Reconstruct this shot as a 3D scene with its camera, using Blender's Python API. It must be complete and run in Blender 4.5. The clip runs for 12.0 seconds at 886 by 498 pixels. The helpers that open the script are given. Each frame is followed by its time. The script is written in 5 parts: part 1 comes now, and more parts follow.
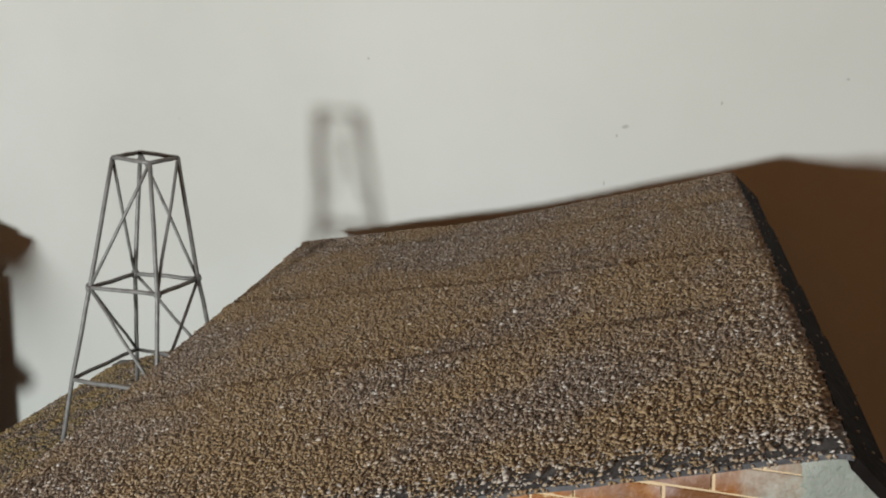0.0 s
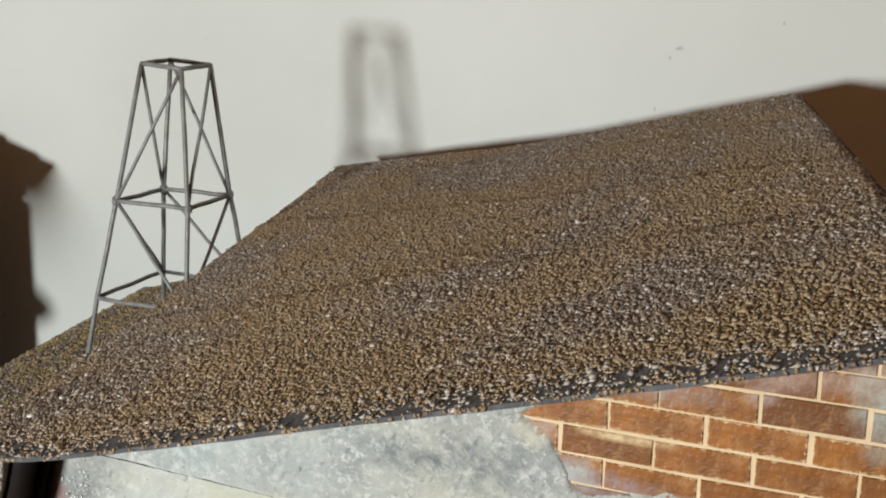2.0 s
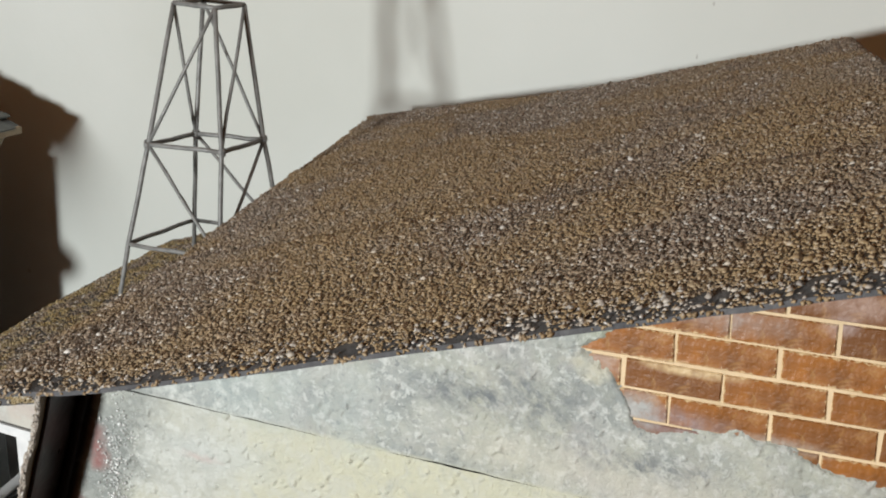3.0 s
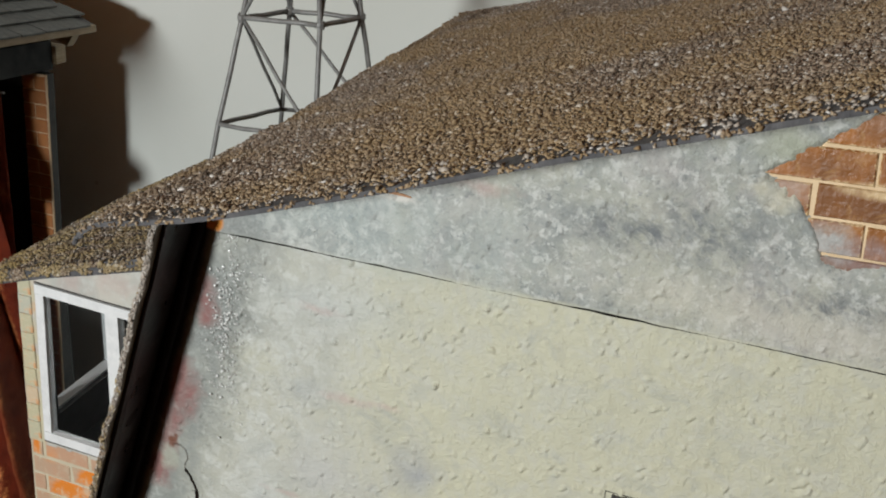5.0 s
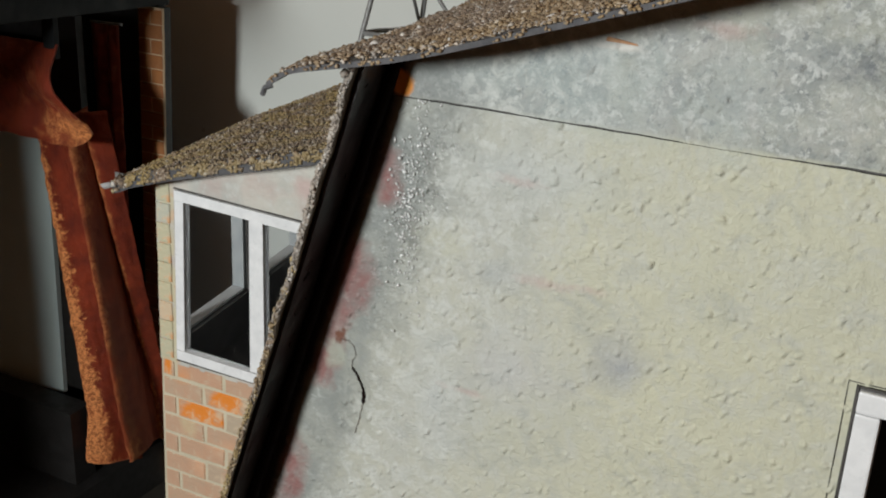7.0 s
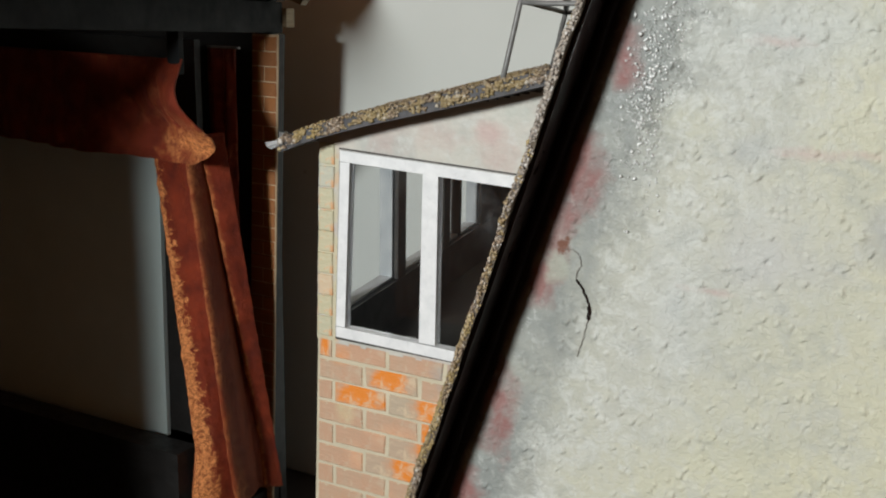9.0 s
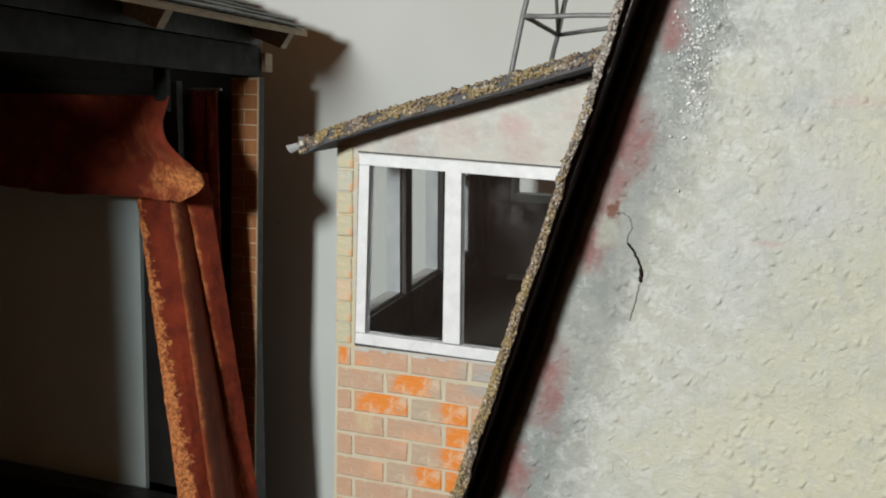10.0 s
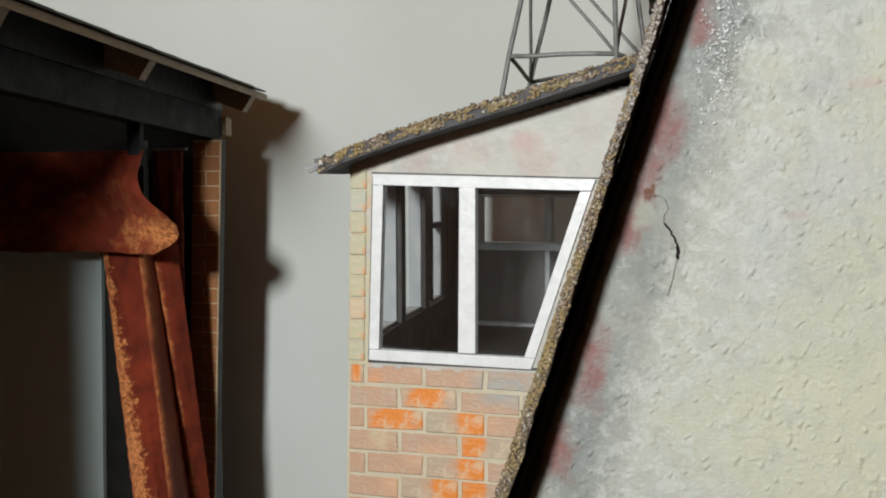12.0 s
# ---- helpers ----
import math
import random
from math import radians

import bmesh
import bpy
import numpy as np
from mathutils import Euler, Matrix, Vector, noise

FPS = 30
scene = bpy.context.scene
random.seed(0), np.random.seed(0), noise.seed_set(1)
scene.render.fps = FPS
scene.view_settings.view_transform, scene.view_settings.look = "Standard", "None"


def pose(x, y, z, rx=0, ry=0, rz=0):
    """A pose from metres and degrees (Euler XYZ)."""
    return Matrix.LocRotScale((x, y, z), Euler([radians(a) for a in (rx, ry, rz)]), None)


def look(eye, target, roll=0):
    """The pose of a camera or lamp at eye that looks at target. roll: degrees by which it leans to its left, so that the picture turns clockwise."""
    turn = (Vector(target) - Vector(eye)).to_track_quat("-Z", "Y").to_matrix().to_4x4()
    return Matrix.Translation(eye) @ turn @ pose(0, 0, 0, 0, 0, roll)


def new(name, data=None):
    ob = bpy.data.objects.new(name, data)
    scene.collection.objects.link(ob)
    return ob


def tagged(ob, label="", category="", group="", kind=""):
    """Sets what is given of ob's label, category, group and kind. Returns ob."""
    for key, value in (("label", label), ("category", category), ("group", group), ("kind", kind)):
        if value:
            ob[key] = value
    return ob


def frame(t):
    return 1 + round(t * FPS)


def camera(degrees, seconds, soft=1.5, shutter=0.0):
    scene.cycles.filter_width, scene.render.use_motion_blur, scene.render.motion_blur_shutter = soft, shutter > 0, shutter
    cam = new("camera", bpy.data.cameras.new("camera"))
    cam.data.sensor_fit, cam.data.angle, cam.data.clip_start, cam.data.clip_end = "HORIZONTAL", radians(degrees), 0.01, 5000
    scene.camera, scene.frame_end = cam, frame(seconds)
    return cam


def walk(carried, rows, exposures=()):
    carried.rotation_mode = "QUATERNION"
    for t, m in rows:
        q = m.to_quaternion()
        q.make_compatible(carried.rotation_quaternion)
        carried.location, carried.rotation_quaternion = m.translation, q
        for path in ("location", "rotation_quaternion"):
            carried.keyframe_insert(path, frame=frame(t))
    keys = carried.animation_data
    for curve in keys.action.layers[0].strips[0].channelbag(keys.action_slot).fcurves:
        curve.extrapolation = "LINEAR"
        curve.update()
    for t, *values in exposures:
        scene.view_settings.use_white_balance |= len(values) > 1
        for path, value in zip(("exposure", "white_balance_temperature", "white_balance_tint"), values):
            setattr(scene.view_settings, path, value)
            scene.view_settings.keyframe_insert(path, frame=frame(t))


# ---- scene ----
cam = camera(43.7, 12.0, 2.0)
PATH = [
    (0, (0.014, 0.036, 0.487), (-0.638, 1.845, -0.062), 1.0),
    (0.5, (0.008, 0.042, 0.483), (-0.64, 1.845, -0.088), 1.5),
    (1, (0.003, 0.046, 0.475), (-0.651, 1.844, -0.11), 1.6),
    (1.5, (-0.002, 0.049, 0.47), (-0.66, 1.841, -0.128), 1.7),
    (2, (-0.009, 0.053, 0.458), (-0.673, 1.836, -0.159), 1.9),
    (2.5, (-0.016, 0.056, 0.449), (-0.689, 1.827, -0.19), 2.0),
    (2.7, (-0.018, 0.058, 0.446), (-0.699, 1.823, -0.204), 1.9),
    (4.3, (-0.044, 0.057, 0.413), (-0.749, 1.793, -0.286), 2.5),
    (4.5, (-0.046, 0.058, 0.407), (-0.763, 1.787, -0.298), 2.6),
    (5, (-0.054, 0.059, 0.395), (-0.789, 1.776, -0.322), 2.7),
    (5.5, (-0.063, 0.06, 0.385), (-0.813, 1.764, -0.346), 2.8),
    (6, (-0.075, 0.061, 0.372), (-0.851, 1.749, -0.368), 2.8),
    (6.5, (-0.085, 0.058, 0.357), (-0.885, 1.736, -0.383), 3.0),
    (7, (-0.095, 0.056, 0.348), (-0.927, 1.729, -0.368), 2.7),
    (7.5, (-0.107, 0.052, 0.327), (-0.977, 1.724, -0.34), 3.0),
    (7.7, (-0.109, 0.05, 0.32), (-0.998, 1.721, -0.326), 3.1),
    (9.3, (-0.153, 0.026, 0.266), (-1.058, 1.753, -0.179), 0.7),
    (9.5, (-0.158, 0.021, 0.258), (-1.042, 1.769, -0.145), 0.7),
    (10, (-0.172, 0.007, 0.242), (-0.989, 1.802, -0.091), 0.3),
    (10.5, (-0.185, -0.005, 0.23), (-0.946, 1.825, -0.04), 0.2),
    (11, (-0.194, -0.016, 0.218), (-0.902, 1.841, -0.008), 0.0),
    (11.5, (-0.205, -0.026, 0.21), (-0.871, 1.851, 0.028), -0.1),
    (12, (-0.212, -0.034, 0.204), (-0.836, 1.862, 0.082), -0.3),
]
walk(cam, [(t, look(eye, target, roll)) for t, eye, target, roll in PATH],
     [(0.0, -0.12), (1.5, 0.0), (2.7, 0.02), (4.5, -0.25), (5.5, -0.44), (7.5, -0.47), (9.5, -0.21), (12.0, -0.24)])


# ---- light ----
world = bpy.data.worlds.new("room_dark")
world.use_nodes = True
world.node_tree.nodes["Background"].inputs[0].default_value = (0.9, 0.8, 0.7, 1)
world.node_tree.nodes["Background"].inputs[1].default_value = 0.01
scene.world = world
LAMP = (-0.42, -0.50, 0.390)
lamp = bpy.data.lights.new("work_lamp", "POINT")
lamp.energy, lamp.shadow_soft_size, lamp.color = 46.0, 0.048, (0.962, 1.0, 0.99)
new("work_lamp", lamp).location = LAMP

# ---- plan: metres; the house front faces -y, its depth runs along (-SHEAR, 1) ----
SHEAR = 0.148
WALL_Y, FRONT_Y = 0.318, 0.279          # house front wall, front edge of its roofs
ANNEX_Y, ANNEX_EDGE = 0.384, 0.366      # annex front wall, front edge of its roof
BACK_Y = 0.700                          # face of the room's wall
TABLE_Z = -0.12


def roof_z(x, y):
    return 0.2925 + 0.33 * (x + 0.233 + SHEAR * (y - 0.28))


def annex_z(x, y):
    return 0.2142 + 0.224 * (x + 0.397 + 0.145 * (y - 0.368))


TH = 0.0016                             # thickness of the steep roof
SLANT_Y = 0.2945                        # front edge of the steep side roof


def slant_x(z, y=SLANT_Y):
    """Outer face of the steep side roof, its torn edge turned outwards."""
    d = y - SLANT_Y
    return -0.2418 + 0.315 * (z - 0.292) - (0.20 + 2.2 * max(0.0, 0.27 - z)) * min(d, 0.006) - SHEAR * min(0.06, max(0.0, d - 0.006))


# ---- materials ----
class Nodes:
    def __init__(self, name):
        self.mat = bpy.data.materials.new(name)
        self.mat.use_nodes = True
        self.tree = self.mat.node_tree
        self.bsdf = self.tree.nodes["Principled BSDF"]
        self.coord = self.tree.nodes.new("ShaderNodeTexCoord").outputs["Object"]

    def link(self, a, b):
        self.tree.links.new(a, b)

    def noise(self, scale, detail=4.0, rough=0.55, distort=0.0, where=None):
        n = self.tree.nodes.new("ShaderNodeTexNoise")
        n.inputs["Scale"].default_value, n.inputs["Detail"].default_value = scale, detail
        n.inputs["Roughness"].default_value, n.inputs["Distortion"].default_value = rough, distort
        self.link(where or self.coord, n.inputs["Vector"])
        return n.outputs["Fac"]

    def voronoi(self, scale, out="Distance"):
        n = self.tree.nodes.new("ShaderNodeTexVoronoi")
        n.inputs["Scale"].default_value = scale
        self.link(self.coord, n.inputs["Vector"])
        return n.outputs[out]

    def ramp(self, fac, stops, mode="LINEAR"):
        n = self.tree.nodes.new("ShaderNodeValToRGB")
        n.color_ramp.interpolation = mode
        els = n.color_ramp.elements
        while len(els) < len(stops):
            els.new(0.5)
        for e, (p, c) in zip(els, stops):
            e.position, e.color = p, (*((c, c, c) if isinstance(c, (int, float)) else c), 1)
        self.link(fac, n.inputs["Fac"])
        return n.outputs["Color"]

    def mix(self, fac, a, b, mode="MIX"):
        n = self.tree.nodes.new("ShaderNodeMix")
        n.data_type, n.blend_type = "RGBA", mode
        for key, v in ((0, fac), (6, a), (7, b)):
            if isinstance(v, (int, float)):
                n.inputs[key].default_value = v if key == 0 else (v, v, v, 1)
            elif isinstance(v, tuple):
                n.inputs[key].default_value = (*v, 1)
            else:
                self.link(v, n.inputs[key])
        return n.outputs[2]

    def maths(self, op, a, b=0.0):
        n = self.tree.nodes.new("ShaderNodeMath")
        n.operation = op
        for key, v in ((0, a), (1, b)):
            if isinstance(v, (int, float)):
                n.inputs[key].default_value = v
            else:
                self.link(v, n.inputs[key])
        return n.outputs[0]

    def spot(self, x, z, rx, rz, edge=0.5, ragged=0.35, scale=70):
        """A ragged stain round a point of an upright wall: 1 inside, 0 outside."""
        sep = self.tree.nodes.new("ShaderNodeSeparateXYZ")
        self.link(self.coord, sep.inputs[0])
        dx = self.maths("DIVIDE", self.maths("SUBTRACT", sep.outputs[0], x), rx)
        dz = self.maths("DIVIDE", self.maths("SUBTRACT", sep.outputs[2], z), rz)
        d = self.maths("SQRT", self.maths("ADD", self.maths("MULTIPLY", dx, dx), self.maths("MULTIPLY", dz, dz)))
        d = self.maths("ADD", d, self.maths("MULTIPLY", self.maths("SUBTRACT", self.noise(scale, 5), 0.5), 2 * ragged / 0.35))
        return self.ramp(d, [(1 - edge if edge < 1 else 0, 1.0), (1.0, 0.0)])

    def strokes(self, scale, lean=25.0, long=4.0, detail=4.0, rough=0.6):
        """Streaky noise: brush marks that lean from the upright of a wall."""
        turn = self.tree.nodes.new("ShaderNodeMapping")
        turn.inputs["Rotation"].default_value = (0, math.radians(lean), 0)
        squash = self.tree.nodes.new("ShaderNodeMapping")
        squash.inputs["Scale"].default_value = (1, 1, 1 / long)
        self.link(self.coord, turn.inputs[0])
        self.link(turn.outputs[0], squash.inputs[0])
        return self.noise(scale, detail, rough, 0.4, squash.outputs[0])

    def in_world(self):
        """From here on stains are placed in the world, not on the single piece."""
        self.coord = self.tree.nodes.new("ShaderNodeNewGeometry").outputs["Position"]

    def random(self, island=False):
        if island:
            return self.tree.nodes.new("ShaderNodeNewGeometry").outputs["Random Per Island"]
        return self.tree.nodes.new("ShaderNodeObjectInfo").outputs["Random"]

    def bump(self, height, strength=0.5, distance=0.001):
        n = self.tree.nodes.new("ShaderNodeBump")
        n.inputs["Strength"].default_value, n.inputs["Distance"].default_value = strength, distance
        self.link(height, n.inputs["Height"])
        if self.bsdf.inputs["Normal"].links:
            self.link(self.bsdf.inputs["Normal"].links[0].from_socket, n.inputs["Normal"])
        self.link(n.outputs[0], self.bsdf.inputs["Normal"])

    def done(self, color, rough=0.6, metal=0.0, spec=0.5):
        for key, v in (("Base Color", color), ("Roughness", rough), ("Metallic", metal), ("Specular IOR Level", spec)):
            if isinstance(v, tuple):
                self.bsdf.inputs[key].default_value = (*v, 1)
            elif isinstance(v, (int, float)):
                self.bsdf.inputs[key].default_value = v
            else:
                self.link(v, self.bsdf.inputs[key])
        return self.mat


def painted(name, a, b, scale=60, rough=0.5, relief=0.3, grain=900, spec=0.5):
    n = Nodes(name)
    col = n.ramp(n.noise(scale, 5), [(0.3, a), (0.7, b)])
    n.bump(n.noise(grain, 3), relief, 0.0004)
    r = n.ramp(n.noise(scale * 3, 3), [(0.3, max(0.05, rough - 0.12)), (0.7, min(1, rough + 0.12))])
    return n.done(col, r, spec=spec)


def make_room_paint():
    n = Nodes("white_wall_paint")
    col = n.ramp(n.noise(5, 5), [(0.3, (0.675, 0.700, 0.658)), (0.7, (0.745, 0.770, 0.738))])
    col = n.mix(n.ramp(n.voronoi(9), [(0.0, 0.55), (0.012, 0.3), (0.02, 0.0)]), col, (0.35, 0.33, 0.29))
    for x, z, rx, rz in ((-0.279, 0.408, 0.0011, 0.0011), (0.015, 0.412, 0.0013, 0.0010), (-0.053, 0.394, 0.0008, 0.0013), (-0.114, 0.370, 0.0009, 0.0014), (-0.120, 0.340, 0.0007, 0.0018), (-0.109, 0.376, 0.0030, 0.0016)):
        col = n.mix(n.maths("MULTIPLY", n.spot(x, z, rx, rz, 0.6, 0.3, 500), 0.6), col, (0.40, 0.39, 0.36))
    n.bump(n.noise(60, 4), 0.12, 0.002)
    n.bump(n.noise(420, 3), 0.10, 0.0006)
    return n.done(col, 0.75, spec=0.25)


def make_plaster():
    n = Nodes("hand_painted_render")
    col = n.ramp(n.noise(22, 6, 0.6, 0.5), [(0.30, (0.365, 0.378, 0.350)), (0.48, (0.425, 0.427, 0.376)), (0.62, (0.445, 0.442, 0.370)), (0.74, (0.370, 0.381, 0.360))])
    # cream body, thinning out in brush strokes towards the raking edge
    sep = n.tree.nodes.new("ShaderNodeSeparateXYZ")
    n.link(n.coord, sep.inputs[0])
    rake = n.maths("ADD", n.maths("SUBTRACT", sep.outputs[0], n.maths("MULTIPLY", sep.outputs[2], 0.315)), 0.3418)
    body = n.maths("ADD", rake, n.maths("MULTIPLY", n.maths("SUBTRACT", n.noise(20, 6, 0.65, 0.4), 0.5), 0.085))
    col = n.mix(n.ramp(body, [(0.055, 0.0), (0.080, 0.42), (0.115, 0.70)]), col, (0.520, 0.508, 0.368))
    for x, z, rx, rz, k in ((-0.226, 0.238, 0.016, 0.010, 0.35), (-0.205, 0.135, 0.045, 0.030, 0.35)):
        col = n.mix(n.maths("MULTIPLY", n.spot(x, z, rx, rz, 0.9, 0.42, 38), k), col, (0.530, 0.515, 0.362))
    # blue-white and lavender passages
    for x, z, rx, rz, k, c in ((-0.198, 0.262, 0.034, 0.012, 0.55, (0.43, 0.455, 0.445)), (-0.200, 0.205, 0.024, 0.018, 0.50, (0.445, 0.445, 0.450)), (-0.226, 0.190, 0.010, 0.030, 0.45, (0.44, 0.47, 0.48)),
                               (-0.205, 0.232, 0.016, 0.006, 0.40, (0.33, 0.345, 0.35)), (-0.170, 0.213, 0.012, 0.011, 0.95, (0.310, 0.322, 0.335)), (-0.140, 0.300, 0.05, 0.010, 0.35, (0.34, 0.39, 0.41))):
        col = n.mix(n.maths("MULTIPLY", n.spot(x, z, rx, rz, 0.85, 0.3, 60), k), col, c)
    col = n.mix(n.ramp(n.noise(150, 6, 0.7, 0.8), [(0.46, 0.0), (0.62, 0.38)]), col, (0.470, 0.480, 0.455))
    col = n.mix(n.ramp(n.noise(90, 6, 0.68, 0.6), [(0.52, 0.0), (0.70, 0.36)]), col, (0.270, 0.290, 0.285))
    for x, z, rx, rz in ((-0.194, 0.2325, 0.010, 0.0022), (-0.181, 0.2335, 0.006, 0.0018), (-0.216, 0.193, 0.009, 0.0016), (-0.205, 0.260, 0.010, 0.002)):
        col = n.mix(n.maths("MULTIPLY", n.spot(x, z, rx, rz, 0.9, 0.3, 240), 0.45), col, (0.47, 0.32, 0.30))
    # cooler gable sheet with loose dabs, pale and dark
    gable = n.maths("MULTIPLY", n.ramp(n.maths("MULTIPLY", n.maths("SUBTRACT", sep.outputs[2], 0.27), 50.0), [(0.39, 0.0), (0.47, 1.0)]), n.ramp(n.noise(40, 5, 0.65), [(0.35, 0.45), (0.60, 0.9)]))
    tone = n.ramp(n.noise(75, 7, 0.72, 0.5), [(0.32, (0.195, 0.216, 0.222)), (0.46, (0.270, 0.288, 0.282)), (0.56, (0.335, 0.345, 0.330)), (0.68, (0.440, 0.445, 0.428))])
    col = n.mix(gable, col, tone)
    for scale, stops, tint in ((380, [(0.52, 0.0), (0.61, 0.85)], (0.56, 0.57, 0.545)), (430, [(0.59, 0.0), (0.66, 0.70)], (0.135, 0.150, 0.160)), (34, [(0.50, 0.0), (0.64, 0.35)], (0.42, 0.37, 0.365))):
        col = n.mix(n.maths("MULTIPLY", gable, n.ramp(n.noise(scale, 5, 0.68, 0.3), stops)), col, tint)
    col = n.mix(n.maths("MULTIPLY", n.spot(-0.080, 0.286, 0.055, 0.010, 0.9, 0.3, 60), 0.5), col, (0.54, 0.515, 0.43))
    for x, z, rx, rz in ((-0.094, 0.3045, 0.020, 0.012), (-0.120, 0.302, 0.020, 0.007), (-0.190, 0.2965, 0.014, 0.005), (-0.060, 0.292, 0.024, 0.006)):
        dabs = n.maths("MULTIPLY", n.spot(x, z, rx, rz, 0.9, 0.35, 90), n.ramp(n.strokes(330, 50, 1.6, 5, 0.7), [(0.42, 0.15), (0.58, 1.0)]))
        col = n.mix(n.maths("MULTIPLY", dabs, 0.85), col, (0.120, 0.135, 0.150))
    col = n.mix(n.maths("MULTIPLY", n.spot(-0.18, 0.290, 0.06, 0.016, 0.7), 0.4), col, (0.36, 0.42, 0.41))
    col = n.mix(n.maths("MULTIPLY", n.spot(-0.079, 0.329, 0.012, 0.007, 0.8, 0.3, 120), 0.8), col, (0.33, 0.35, 0.27))
    col = n.mix(n.maths("MULTIPLY", n.spot(-0.078, 0.317, 0.010, 0.005, 0.8, 0.4, 200), 0.7), col, (0.50, 0.47, 0.36))
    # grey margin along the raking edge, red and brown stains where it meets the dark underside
    ragged = n.maths("ADD", rake, n.maths("MULTIPLY", n.maths("SUBTRACT", n.noise(110, 5, 0.6, 0.4), 0.5), 0.026))
    grey = n.maths("MULTIPLY", n.ramp(ragged, [(0.010, 0.95), (0.027, 0.82), (0.044, 0.0)]), n.ramp(n.noise(55, 4), [(0.32, 0.55), (0.55, 1.0)]))
    col = n.mix(grey, col, (0.190, 0.205, 0.197))
    col = n.mix(n.maths("MULTIPLY", n.ramp(ragged, [(0.014, 0.8), (0.034, 0.0)]), n.ramp(n.noise(420, 4, 0.7), [(0.56, 0.0), (0.64, 0.7)])), col, (0.44, 0.455, 0.43))
    for x, z, rx, rz in ((-0.2550, 0.2220, 0.0062, 0.0130), (-0.2605, 0.2060, 0.0050, 0.0080), (-0.2660, 0.1885, 0.0058, 0.0060), (-0.2780, 0.1470, 0.0056, 0.0140), (-0.2440, 0.2540, 0.0040, 0.0080), (-0.2890, 0.1150, 0.0060, 0.0080)):
        red = n.maths("MULTIPLY", n.spot(x, z, 1.4 * rx, 1.4 * rz, 0.7, 0.30, 150), n.ramp(n.strokes(240, -18, 2.5), [(0.34, 0.65), (0.52, 1.0)]))
        col = n.mix(n.maths("MULTIPLY", red, 0.85), col, (0.235, 0.098, 0.090))
    scumble = n.maths("MULTIPLY", n.ramp(ragged, [(0.026, 0.0), (0.036, 1.0), (0.060, 0.8), (0.085, 0.0)]), n.ramp(n.noise(190, 6, 0.72, 0.6), [(0.48, 0.0), (0.60, 0.60)]))
    col = n.mix(scumble, col, (0.530, 0.545, 0.515))
    # shadow of the steep roof's overhang, put into the colour as a near-black band
    verge_shade = n.ramp(n.maths("ADD", rake, n.maths("MULTIPLY", n.maths("SUBTRACT", n.noise(60, 3), 0.5), 0.004)), [(0.0120, 1.0), (0.0150, 0.0)])
    col = n.mix(verge_shade, col, (0.005, 0.0032, 0.003))
    # bare patch of filler inside the crack's loop, and the rust spot at its head
    col = n.mix(n.maths("MULTIPLY", n.spot(-0.2605, 0.1930, 0.0050, 0.0060, 0.5, 0.25, 200), 0.8), col, (0.335, 0.345, 0.290))
    col = n.mix(n.spot(-0.2590, 0.2003, 0.0021, 0.0026, 0.6, 0.6, 420), col, (0.15, 0.065, 0.042))
    col = n.mix(n.maths("MULTIPLY", n.spot(-0.1780, 0.2992, 0.007, 0.0014, 0.8, 0.3, 300), 0.9), col, (0.60, 0.58, 0.54))
    col = n.mix(n.maths("MULTIPLY", n.spot(-0.1530, 0.3065, 0.010, 0.0026, 0.8, 0.3, 260), 0.6), col, (0.42, 0.31, 0.28))
    col = n.mix(n.spot(-0.2398, 0.2818, 0.0042, 0.0042, 0.35, 0.2, 200), col, (0.72, 0.27, 0.045))
    col = n.mix(n.maths("MULTIPLY", n.spot(0.030, 0.345, 0.026, 0.03, 0.5), 0.9), col, (0.24, 0.26, 0.225))
    n.bump(n.noise(240, 5, 0.62, 0.6), 0.42, 0.0011)
    n.bump(n.noise(560, 5, 0.7, 1.0), 0.62, 0.0008)
    n.bump(n.noise(1500, 3), 0.32, 0.0004)
    # a run of bare varnish whose fine crests glint
    wet = n.maths("MULTIPLY", n.ramp(ragged, [(0.020, 0.0), (0.026, 1.0), (0.031, 1.0), (0.040, 0.0)]), n.ramp(sep.outputs[2], [(0.210, 0.0), (0.232, 1.0), (0.264, 1.0), (0.278, 0.0)]))
    wet = n.maths("MULTIPLY", wet, n.ramp(n.noise(330, 4, 0.65), [(0.45, 0.0), (0.50, 1.0)]))
    fine = n.tree.nodes.new("ShaderNodeBump")
    fine.inputs["Distance"].default_value = 0.0008
    n.link(wet, fine.inputs["Strength"])
    n.link(n.noise(1000, 1, 0.5, 0.4), fine.inputs["Height"])
    n.link(n.bsdf.inputs["Normal"].links[0].from_socket, fine.inputs["Normal"])
    n.link(fine.outputs[0], n.bsdf.inputs["Normal"])
    gloss = n.mix(wet, n.ramp(n.noise(60, 4), [(0.35, 0.40), (0.65, 0.58)]), 0.08)
    return n.done(col, gloss, spec=n.mix(wet, 0.3, 1.0))


